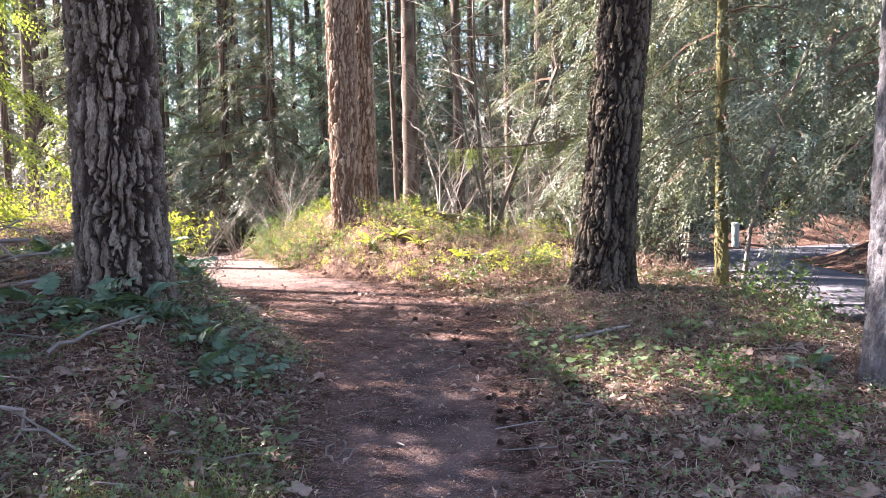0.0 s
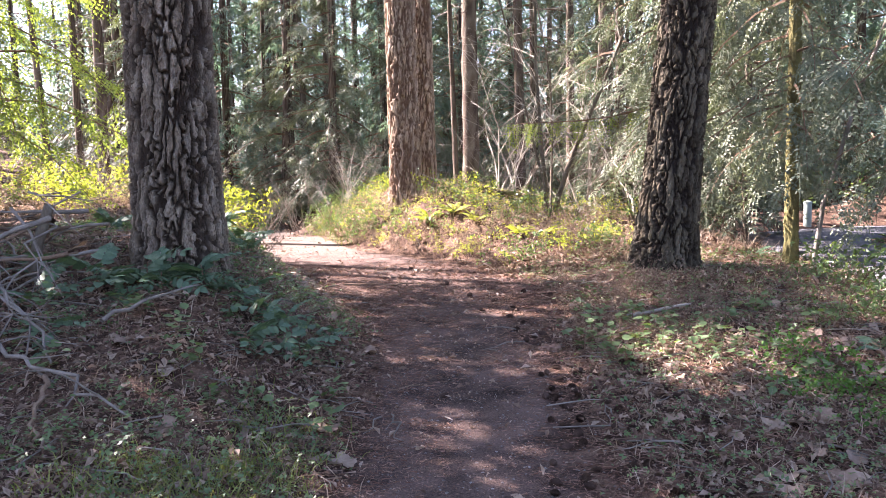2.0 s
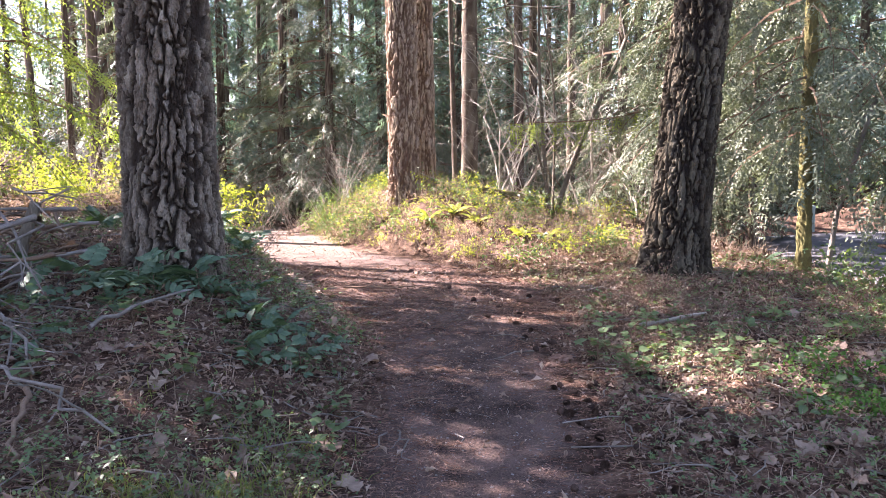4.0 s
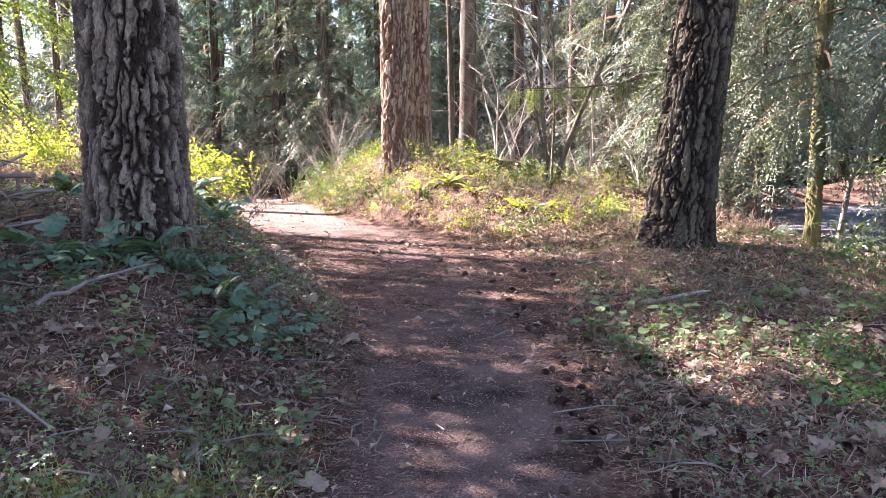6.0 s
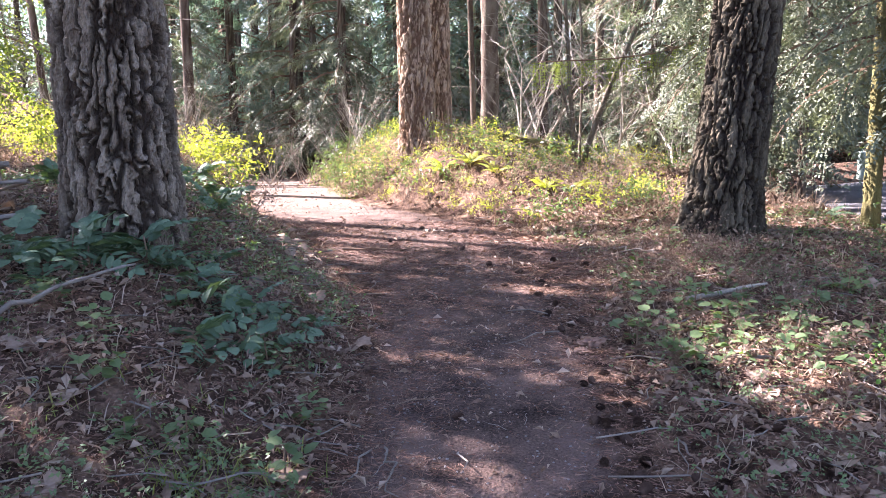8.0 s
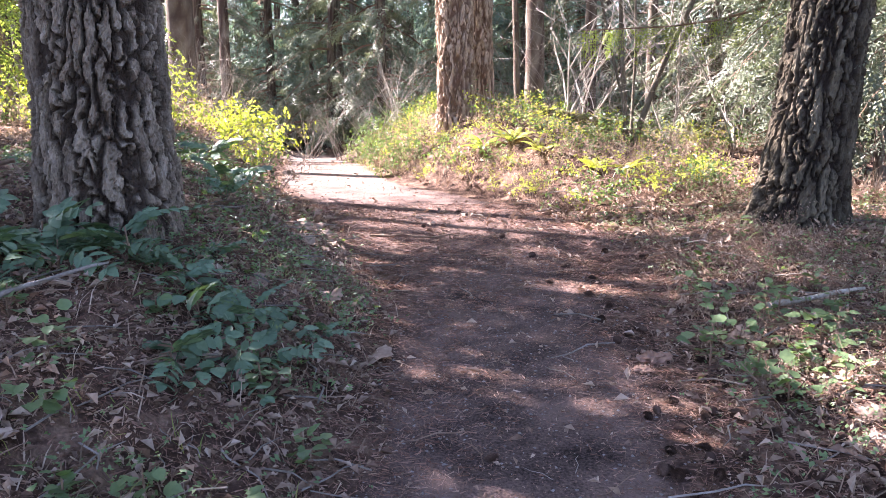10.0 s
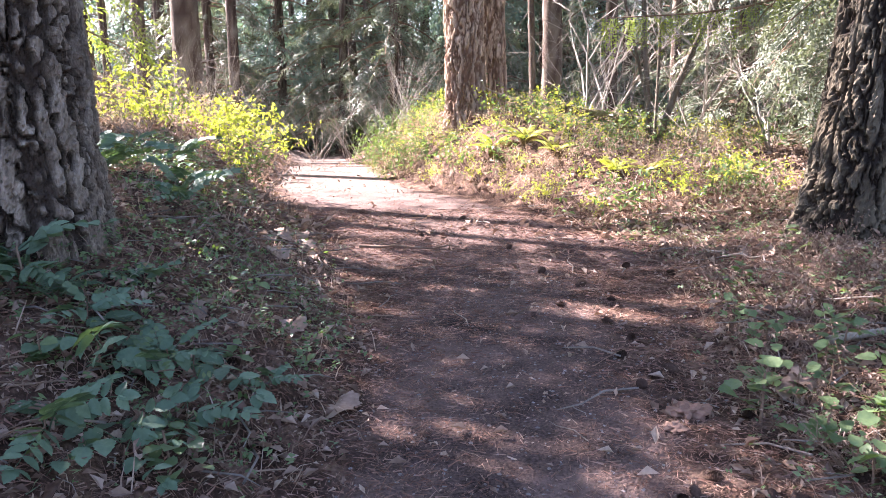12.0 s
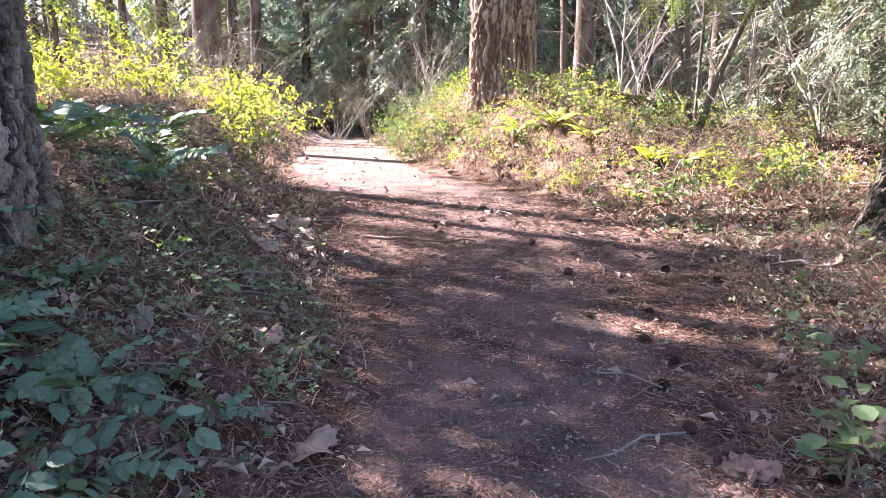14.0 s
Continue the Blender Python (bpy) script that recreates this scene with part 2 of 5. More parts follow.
def soil():
    m = surface("forest_floor", [(0.013, 0.008, 0.006), (0.065, 0.038, 0.027), (0.23, 0.15, 0.105)], 7.0, 0.95, 1.0, 55)
    n, l = m.node_tree.nodes, m.node_tree.links
    bsdf = n["Principled BSDF"]
    litter = bsdf.inputs["Base Color"].links[0].from_socket
    geo, attr = n.new("ShaderNodeNewGeometry"), n.new("ShaderNodeAttribute")
    attr.attribute_name = "trail"
    noise_a, noise_b = n.new("ShaderNodeTexNoise"), n.new("ShaderNodeTexNoise")
    noise_a.inputs["Scale"].default_value, noise_a.inputs["Detail"].default_value = 3.0, 8
    noise_b.inputs["Scale"].default_value, noise_b.inputs["Detail"].default_value = 90.0, 5
    for t in (noise_a, noise_b):
        l.new(geo.outputs["Position"], t.inputs[0])
    grit = n.new("ShaderNodeMath")
    grit.operation = "MULTIPLY_ADD"
    l.new(noise_b.outputs[0], grit.inputs[0])
    grit.inputs[1].default_value = 0.7
    l.new(noise_a.outputs[0], grit.inputs[2])
    ramp = n.new("ShaderNodeValToRGB")
    ramp.color_ramp.elements[0].position, ramp.color_ramp.elements[0].color = 0.6, (0.02, 0.014, 0.012, 1)
    ramp.color_ramp.elements[1].position, ramp.color_ramp.elements[1].color = 1.15, (0.15, 0.102, 0.085, 1)
    l.new(grit.outputs[0], ramp.inputs[0])
    edge = n.new("ShaderNodeMath")
    edge.operation = "MULTIPLY_ADD"
    l.new(noise_a.outputs[0], edge.inputs[0])
    edge.inputs[1].default_value = 0.8
    l.new(attr.outputs["Fac"], edge.inputs[2])
    step = n.new("ShaderNodeMapRange")
    step.inputs["From Min"].default_value, step.inputs["From Max"].default_value = 0.75, 1.15
    l.new(edge.outputs[0], step.inputs["Value"])
    # Pale tone for the far stretch of trail: sunlight put into the colour.
    sun_pale, paled = n.new("ShaderNodeAttribute"), n.new("ShaderNodeMixRGB")
    sun_pale.attribute_name = "sun_pale"
    l.new(sun_pale.outputs["Fac"], paled.inputs[0])
    l.new(ramp.outputs[0], paled.inputs[1])
    paled.inputs[2].default_value = (0.165, 0.13, 0.106, 1)
    mix = n.new("ShaderNodeMixRGB")
    l.new(step.outputs[0], mix.inputs[0])
    l.new(litter, mix.inputs[1])
    l.new(paled.outputs[0], mix.inputs[2])
    l.new(mix.outputs[0], bsdf.inputs["Base Color"])
    return m


forest_floor = soil()



def shaded_inside(m, colour):
    """Young red-brown bark between the weathered plates, darkened with the shade of the cracks."""
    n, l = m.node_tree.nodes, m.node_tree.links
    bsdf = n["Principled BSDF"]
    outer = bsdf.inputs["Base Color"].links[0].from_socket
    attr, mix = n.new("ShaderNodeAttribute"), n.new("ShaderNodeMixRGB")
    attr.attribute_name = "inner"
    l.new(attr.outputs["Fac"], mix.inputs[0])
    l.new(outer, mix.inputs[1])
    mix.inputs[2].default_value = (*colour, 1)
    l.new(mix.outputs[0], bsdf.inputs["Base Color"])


shaded_inside(bark_grey, (0.03, 0.02, 0.015))
shaded_inside(bark_red, (0.13, 0.075, 0.05))
shaded_inside(bark_black, (0.02, 0.014, 0.012))
shaded_inside(bark_dark, (0.055, 0.036, 0.028))

# ---- lie of the land ----
YS = np.arange(-60, 140, 0.1)


def along(ys, vs, width=0.8):
    """A smooth profile along the walk."""
    v = np.interp(YS, ys, vs)
    k = np.exp(-0.5 * (np.arange(-30, 31) * 0.1 / width) ** 2)
    v = np.convolve(np.pad(v, 30, mode="edge"), k / k.sum(), "valid")
    return lambda y: np.interp(y, YS, v)


trail_x = along([-20, 0, 4, 5.5, 6.5, 7.5, 9, 11, 12.5, 15, 18, 24, 40], [0.3, 0.0, -0.1, -0.17, -0.33, -0.45, -0.9, -2.15, -3.25, -4.15, -5.1, -7.5, -15], 0.5)
trail_z = along([-20, 0, 4.4, 6, 8.4, 12, 15.5, 18, 30], [-0.15, -0.05, 0.05, 0.14, 0.21, 0.23, 0.22, 0.0, -0.7])
left_z = along([-20, 2, 3.5, 4.5, 5.5, 7, 9, 12, 16, 22, 40], [0.25, 0.25, 0.3, 0.52, 0.76, 0.75, 0.75, 0.85, 0.7, 0.5, 0.8], 0.5)
right_z = along([-20, 4, 6, 8, 10, 12, 13.3, 16, 20, 30], [0.0, 0.0, 0.25, 0.5, 0.6, 0.75, 0.85, 0.85, 0.7, 0.6], 0.5)
half_width = along([-20, 3, 5.5, 6.5, 7.5, 9, 11, 12.5, 15, 18], [0.5, 0.6, 0.66, 0.77, 1.05, 1.3, 1.2, 0.86, 0.8, 0.7], 0.5)
ROAD = [(5.3, -60), (5.1, 4), (5.08, 9), (5.05, 12.6), (5.25, 14.5), (6.9, 15.3), (11, 16.0), (20, 16.6), (70, 18)]


def road_line():
    p = np.array(ROAD, float)
    t = np.linspace(0, len(p) - 1, 260)
    q = np.stack([np.interp(t, np.arange(len(p)), p[:, k]) for k in (0, 1)], -1)
    for _ in range(14):
        q[1:-1] = (q[:-2] + 2 * q[1:-1] + q[2:]) / 4
    return q


ROAD_LINE, ROAD_HALF = road_line(), 0.9


def road_far(x, y):
    x, y = np.asarray(x, float), np.asarray(y, float)
    best = np.full(np.broadcast(x, y).shape, 1e9)
    for a, b in zip(ROAD_LINE[:-1], ROAD_LINE[1:]):
        d = b - a
        t = np.clip(((x - a[0]) * d[0] + (y - a[1]) * d[1]) / (d @ d), 0, 1)
        best = np.minimum(best, np.hypot(x - a[0] - t * d[0], y - a[1] - t * d[1]))
    return best


def land(x, y, rough=True):
    """Height of the ground."""
    x, y = np.asarray(x, float), np.asarray(y, float)
    xc = trail_x(y)
    lf = left_z(y) * smooth((xc - x - 0.95 * half_width(y)) / 1.45)
    w = np.interp(y, [9, 11], [1.3, 1.2])
    rt = right_z(y) * smooth((x - xc - half_width(y)) / w) * (1 - 0.6 * smooth((x + 1.2) / 2.2))
    z = trail_z(y) + lf + rt
    far = road_far(x, y)
    away = smooth((far - ROAD_HALF - 0.1) / 1.6)
    z = z + 5.0 * smooth((np.hypot(x, y) - 22) / 45)
    z = z * away + 0.12 * (1 - away) + 1.1 * smooth((x - 6.3) / 5) * away
    if rough:
        off = smooth((np.abs(x - xc) - half_width(y) * 0.6) / 0.8)
        rise = 0.16 * (fbm(x * 0.9, y * 0.9, 0, 3) - 0.5) + 0.07 * (fbm(x * 4, y * 4, 0, 9) - 0.5)
        z = z + (0.05 + 0.95 * off) * rise * away + 0.035 * off * away * (vnoise(x * 16, y * 16, 0, 5) - 0.5) + 0.006 * away * (vnoise(x * 13, y * 13, 0, 6) - 0.5)
    return z


def on_land(x, y, lift=0.0):
    return np.stack([np.asarray(x, float), np.asarray(y, float), land(x, y) + lift], -1)


def spread_axis(lo, hi, step, far):
    inner = np.arange(lo, hi, step)
    out = step * 1.25 ** np.arange(1, 60)
    out = np.cumsum(out)
    out = out[out < far]
    return np.concatenate([lo - out[::-1], inner, inner[-1] + out])


def ground():
    gx, gy = spread_axis(-5.0, 5.0, 0.055, 600), spread_axis(1.5, 19.0, 0.055, 600)
    x, y = np.meshgrid(gx, gy)
    z = land(x, y)
    nx, ny = len(gx), len(gy)
    k = (np.arange(ny - 1)[:, None] * nx + np.arange(nx - 1)[None]).ravel()
    me = mesh_of("ground", np.stack([x, y, z], -1).reshape(-1, 3), np.stack([k, k + 1, k + nx + 1, k + nx], -1), forest_floor, True)
    a = me.attributes.new("trail", "FLOAT", "POINT")
    mask = 1 - smooth((np.abs(x - trail_x(y) + np.where(y < 8, 0.1, 0.0)) - np.where(y < 8, 0.22, half_width(y) * 0.7)) / np.where(y < 9, 0.7, 0.3))
    a.data.foreach_set("value", mask.ravel().astype(np.float32))
    # Trail made paler where the sun reaches it, light painted in through noise.
    d = me.attributes.new("sun_pale", "FLOAT", "POINT")
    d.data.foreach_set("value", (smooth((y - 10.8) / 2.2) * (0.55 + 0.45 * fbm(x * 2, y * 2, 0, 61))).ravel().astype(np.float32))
    return tagged(new("ground", me), "brown forest floor with a bare earth trail worn through it", "ground", kind="structure")


def road():
    q = ROAD_LINE
    d = np.gradient(q, axis=0)
    d /= np.linalg.norm(d, axis=1, keepdims=True)
    side = np.stack([d[:, 1], -d[:, 0]], -1)
    rows = []
    for o, z in ((-ROAD_HALF - 0.02, 0.02), (-ROAD_HALF, 0.15), (0, 0.17), (ROAD_HALF, 0.15), (ROAD_HALF + 0.02, 0.02)):
        rows.append(np.column_stack([q + side * o, np.full(len(q), z)]))
    v = np.stack(rows, 1)
    k = np.arange(len(q) - 1)[:, None] * 5 + np.arange(4)[None]
    f = np.stack([k, k + 5, k + 6, k + 1], -1).reshape(-1, 4)
    return tagged(new("road", mesh_of("road", v.reshape(-1, 3), f, asphalt, True)), "narrow grey asphalt lane curving behind the trees", "road", kind="structure")


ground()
road()


# ---- trees ----
def plates(x, y, z, seed):
    """Cells of bark: how far inside its cell each point lies, and the cell's own number."""
    fx, fy, fz = np.floor(x).astype(np.int64), np.floor(y).astype(np.int64), np.floor(z).astype(np.int64)
    first, second, own = np.full(x.shape, 9.0), np.full(x.shape, 9.0), np.zeros(x.shape)
    for a in (-1, 0, 1):
        for b in (-1, 0, 1):
            for c in (-1, 0, 1):
                ix, iy, iz = fx + a, fy + b, fz + c
                d = np.sqrt((ix + hashed(ix, iy, iz, seed) - x) ** 2 + (iy + hashed(ix, iy, iz, seed + 1) - y) ** 2 + (iz + hashed(ix, iy, iz, seed + 2) - z) ** 2)
                near = d < first
                second = np.where(near, first, np.minimum(second, d))
                own = np.where(near, hashed(ix, iy, iz, seed + 3), own)
                first = np.where(near, d, first)
    return second - first, own


def trunk_mesh(name, radius, height, material, around, fine_rows, fine_to, depth, cells=7.0, lean=(0.0, 0.0), bow=0.0, flare=0.3, seed=0, turn=0.0):
    """A tapering trunk with furrowed bark: plates stand proud of winding cracks."""
    z = np.concatenate([np.linspace(-0.35, fine_to, fine_rows), fine_to + np.cumsum(np.linspace(0.2, 1.2, 9)) * (height - fine_to) / np.linspace(0.2, 1.2, 9).sum()])
    t = np.linspace(0, 2 * np.pi, around, endpoint=False) + turn
    tt, zz = np.meshgrid(t, z)
    r = radius * (1 - 0.75 * np.clip(zz / height, 0, 1)) * (1 + flare * np.exp(-np.clip(zz + 0.1, 0, None) / (radius * 1.1)) * (1 + 0.35 * np.sin(tt * 4 + seed) + 0.2 * np.sin(tt * 7 + seed * 2)))
    cx, cy = np.cos(tt) * radius, np.sin(tt) * radius
    wob = fbm(cx * 6, cy * 6, zz * 3.5, seed + 40, 3) - 0.5
    rag = fbm(cx * 34, cy * 34, zz * 22, seed + 50, 2) - 0.5
    one, own = plates(cx * cells + wob * 2.6 + rag * 0.6, cy * cells - wob * 2.6 + rag * 0.5, zz * cells * 0.13 + wob * 1.5 + rag * 0.5, seed)
    two, flake = plates(cx * cells * 2.6 + rag * 1.4 + wob, cy * cells * 2.6 + wob, zz * cells * 1.15 + rag * 1.4, seed + 9)
    fibre = fbm(cx * cells * 9, cy * cells * 9, zz * cells * 3, seed + 13, 2)
    grit = hashed((cx * 900).astype(np.int64), (cy * 900).astype(np.int64), (zz * 900).astype(np.int64), seed + 70) - 0.5
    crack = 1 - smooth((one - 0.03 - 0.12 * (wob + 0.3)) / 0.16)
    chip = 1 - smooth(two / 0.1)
    fade = np.where(zz < fine_to, 1.0, 0.3)
    r = r + depth * fade * (-1.35 * crack - 0.1 * chip + 0.3 * (fibre - 0.5) + 0.22 * grit + 0.4 * (own - 0.5) + 0.6 * (flake - 0.5))
    x = r * np.cos(tt) + lean[0] * zz + bow * np.sin(np.clip(zz, 0, 8) / 8 * np.pi)
    y = r * np.sin(tt) + lean[1] * zz
    k = np.arange(len(z) - 1)[:, None] * around
    s, q = np.arange(around)[None], (np.arange(around)[None] + 1) % around
    f = np.stack([k + s, k + q, k + around + q, k + around + s], -1).reshape(-1, 4)
    me = mesh_of(name, np.stack([x, y, zz], -1).reshape(-1, 3), f, material, around < 100)
    # Darkening of cracks and low flakes: recess shade carried by the colour.
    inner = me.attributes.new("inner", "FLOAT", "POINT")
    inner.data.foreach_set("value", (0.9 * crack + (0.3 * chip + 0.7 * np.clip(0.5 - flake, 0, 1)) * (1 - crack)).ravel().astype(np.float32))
    return me


def spray_shape(pairs=6, droop=0.35, width=0.42, uneven=0.3):
    """A flat evergreen spray: paired tapering leaflets along a drooping stem, one long."""
    v, f = [], []
    for k in range(pairs):
        s = k / pairs
        y0, z0 = s, -droop * s * s
        for side in (-1, 1):
            reach = width * (1 - 0.75 * s) * (0.55 + 0.45 * min(1, s * 4)) * rng.uniform(1 - uneven, 1 + uneven)
            b, sweep, hang = len(v), rng.uniform(0.5, 1.3), rng.uniform(0.3, 2.0)
            v += [(0, y0 - 0.02, z0), (0, y0 + 0.085, z0 - 0.01), (side * reach, y0 + reach * sweep, z0 - droop * reach * hang)]
            f.append((b, b + 1, b + 2))
    b = len(v)
    v += [(-0.04, 0.85, -droop * 0.72), (0.04, 0.85, -droop * 0.72), (0, 1.12, -droop * 1.25)]
    f.append((b, b + 1, b + 2))
    return np.array(v, float), np.array(f)


def fan_shape(pairs, subs, droop=0.5, width=0.4):
    """A flat evergreen fan: side shoots along a drooping stem, each with short leaflets of its own."""
    v, f = [], []
    for k in range(pairs):
        t = (k + 0.4) / pairs
        for side in (-1, 1):
            reach = width * (1 - 0.8 * t) * (0.6 + 0.4 * min(1, t * 4)) * rng.uniform(0.7, 1.25)
            way = np.array([side * 0.82, 0.57, -droop * rng.uniform(0.2, 0.9)])
            way /= np.linalg.norm(way)
            root, cross = np.array([0, t, -droop * t * t]), np.array([-side * 0.57, 0.82, 0.0])
            for j in range(subs + 1):
                u = j / subs
                p = root + way * reach * u * 0.8
                if j == subs:
                    d, w = way, cross
                else:
                    d = way * 0.75 + cross * (0.8 if j % 2 else -0.8)
                    w = np.cross(d, (0, 0, 1.0))
                size = reach * (0.42 if j < subs else 0.3) * rng.uniform(0.8, 1.2)
                n = len(v)
                v += [p - w * 0.026 + d * size * 0.4, p + w * 0.026 + d * size * 0.5, p + d * size + np.array([0, 0, -0.25 * size]), p]
                f += [(n + 3, n, n + 2), (n + 3, n + 2, n + 1)]
    n = len(v)
    v += [np.array([-0.012, 0, 0]), np.array([0.012, 0, 0]), np.array([0, 1.08, -droop * 1.15])]
    f.append((n, n + 1, n + 2))
    return np.array(v, float), np.array(f)


SPRAY, SPRAY_FAR, SPRAY_FINE = spray_shape(), spray_shape(4, 0.4, 0.5), [fan_shape(6, 3, 0.75, 0.42) for _ in range(4)]


def crown(name, low, high, reach, branches, sprays, size, green, wood, seed, far=False, droop=0.35, flat=0.6, thick=1.0, fine=False):
    """Limbs and sprays of an evergreen; returns their two meshes."""
    global rng
    keep, rng = rng, np.random.default_rng(seed)
    limbs, places, yaws, pitches, sizes = [], [], [], [], []
    for k in range(branches):
        h = low + (high - low) * ((k + rng.random()) / branches) ** thick
        full = reach * (1 - 0.8 * ((h - low) / (high - low)) ** 1.3) * rng.uniform(0.6, 1.15)
        a = k * 2.4 + rng.normal(0, 0.5)
        tb, line = crooked((0, 0, h), (math.cos(a), math.sin(a), rng.uniform(-0.05, 0.35)), full, (0.006 + 0.006 * full) if fine else (0.012 + 0.012 * full), 4, 0.18, droop * 0.5, 3)
        limbs.append(tb)
        for s in np.linspace(0.12 if fine else 0.22, 1.0, sprays):
            at = s * 4
            i = min(int(at), 3)
            p = line[i] + (line[i + 1] - line[i]) * (at - i)
            places.append(p + rng.normal(0, 0.05 + 0.02 * full, 3))
            yaws.append(a - math.pi / 2 + rng.normal(0, 0.9))
            pitches.append(-rng.uniform(0.1, 1.0) * flat)
            sizes.append(size * rng.uniform(0.6, 1.3))
    turns, places, sizes = rots(np.array(yaws), np.array(pitches), rng.normal(0, 0.5, len(yaws))), np.array(places), np.array(sizes)
    shapes = SPRAY_FINE if fine else [SPRAY_FAR if far else SPRAY]
    v, f = joined([scatter(*shape, places[k :: len(shapes)], turns[k :: len(shapes)], sizes[k :: len(shapes)]) for k, shape in enumerate(shapes)])
    lv, lf = joined(limbs)
    rng = keep
    return mesh_of(name + "_limbs", lv, lf, wood), mesh_of(name + "_sprays", v, f, green)


def standing(x, y, sink=0.0):
    return pose(x, y, float(land(x, y, False)) - sink)


big = thing("douglas_fir", "tall fir with deeply furrowed grey-brown bark", "tree", standing(-2.40, 5.8))
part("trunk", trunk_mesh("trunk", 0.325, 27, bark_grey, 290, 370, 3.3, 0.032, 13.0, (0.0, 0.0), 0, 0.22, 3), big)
red = thing("douglas_fir", "tall fir with sunlit reddish bark on the bank", "tree", standing(-1.62, 13.3))
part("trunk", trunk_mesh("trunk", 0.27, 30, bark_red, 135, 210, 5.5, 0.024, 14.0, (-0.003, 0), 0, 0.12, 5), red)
twin = thing("douglas_fir", "reddish fir standing close behind its twin", "tree", standing(-1.37, 14.1))
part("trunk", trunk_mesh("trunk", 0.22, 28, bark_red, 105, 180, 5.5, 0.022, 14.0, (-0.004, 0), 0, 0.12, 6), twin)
leaner = thing("douglas_fir", "dark leaning fir with a mossy foot", "tree", standing(1.72, 8.5))
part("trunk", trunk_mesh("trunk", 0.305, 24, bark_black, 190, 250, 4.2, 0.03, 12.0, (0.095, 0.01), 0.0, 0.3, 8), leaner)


def fir_crown(ob, low, high, reach, branches, seed, green, size=1.0):
    limbs, sprays = crown("crown", low, high, reach, branches, 13, size, green, twig_brown, seed, True)
    part("branching", limbs, ob, kind="stuff")
    part("crown", sprays, ob)


fir_crown(big, 9, 25, 3.6, 70, 31, fir_green)
fir_crown(red, 9, 28, 3.6, 70, 32, fir_green)
fir_crown(twin, 10, 26, 3.0, 60, 33, fir_green)
fir_crown(leaner, 8, 23, 3.2, 60, 34, fir_green)


def tree(name, label, trunk, limbs, sprays, m, group):
    ob = thing(name, label, "tree", m, group)
    part("trunk", trunk, ob)
    part("branching", limbs, ob, kind="stuff")
    part("crown", sprays, ob)
    return ob


AWAY = pose(0, 0, -200)
kinds = []
for seed, low, high, reach, nb, ns, size, green in ((1, 0.9, 15, 2.6, 80, 25, 0.5, cedar_green), (2, 1.2, 18, 2.5, 80, 25, 0.5, fir_green), (3, 0.5, 11, 2.3, 74, 23, 0.46, cedar_green)):
    limbs, sprays = crown("cedar", low, high, reach, nb, ns, size, green, twig_brown, seed, droop=0.5, thick=2.1)
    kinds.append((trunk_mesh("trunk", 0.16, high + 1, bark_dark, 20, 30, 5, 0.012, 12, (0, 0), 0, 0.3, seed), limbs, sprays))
far_kinds = []
for seed, low, high, green in ((11, 0.6, 20, fir_green), (12, 1.6, 23, cedar_green), (13, 4.5, 24, fir_green)):
    limbs, sprays = crown("fir", low, high, 2.7, 76, 8, 1.0, green, twig_brown, seed, True, thick=2.2)
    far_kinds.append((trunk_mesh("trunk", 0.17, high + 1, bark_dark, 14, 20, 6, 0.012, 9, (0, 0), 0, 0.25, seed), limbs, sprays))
pole_kinds = []
for seed, radius in ((21, 0.17), (22, 0.11), (23, 0.24)):
    limbs, sprays = crown("pole", 8.5, 20, 2.3, 24, 8, 1.0, fir_green, twig_brown, seed, True)
    out = []
    keep_rng, rng = rng, np.random.default_rng(seed)
    for k in range(26):
        h, a = rng.uniform(1.4, 8.5), rng.uniform(0, 6.28)
        out.append(crooked((0, 0, h), (math.cos(a), math.sin(a), rng.uniform(-0.3, 0.2)), rng.uniform(0.5, 1.7), 0.014, 5, 0.25, 0.05, 3)[0])
    rng = keep_rng
    pole_kinds.append((trunk_mesh("trunk", radius, 21, bark_dark, 14, 26, 7, 0.012, 12, (0, 0), 0, 0.3, seed), limbs, sprays, mesh_of("dead_twigs", *joined(out), twig_grey)))


# Distance of a place from the open lane through which the sun reaches the bank.
LANE = np.array([-2.5, 15.0])
SUN_FLAT = np.array([-math.sin(SUN_AZ), math.cos(SUN_AZ)])


def in_lane(x, y, half=3.7):
    for middle, wide, start in ((LANE, half, -2), (np.array([-4.0, 26.0]), 12.0, 5), (np.array([5.0, 19.0]), 3.0, 5)):
        d = np.array([x, y]) - middle
        ahead, side = d @ SUN_FLAT, d[0] * SUN_FLAT[1] - d[1] * SUN_FLAT[0]
        if start < ahead < 26 and abs(side) < wide:
            return True
    return False


def pole(x, y, kind, size=1.0, label="slim bare-stemmed conifer with dead twigs", turn=0.0):
    t, limbs, sprays, twigs = pole_kinds[kind]
    ob = thing("conifer", label, "tree", standing(x, y, 0.05) @ pose(0, 0, 0, rng.normal(0, 0.8), rng.normal(0, 0.8), turn) @ Matrix.Diagonal((size, size, 1, 1)), "bare-stemmed conifers")
    part("trunk", t, ob)
    if not in_lane(x, y):
        part("branching", limbs, ob, kind="stuff")
        part("crown", sprays, ob)
    part("dead_wood", twigs, ob, kind="stuff")
    return ob


def planted(kind, x, y, size, name, label, group):
    s = Matrix.Scale(size, 4)
    return tree(name, label, *kind, standing(x, y, 0.1) @ pose(0, 0, 0, rng.normal(0, 1.0), rng.normal(0, 1.0), rng.uniform(0, 360)) @ s, group)


taken = [(-2.4, 5.8), (-1.62, 13.3), (-1.28, 14.1), (1.72, 8.5)]


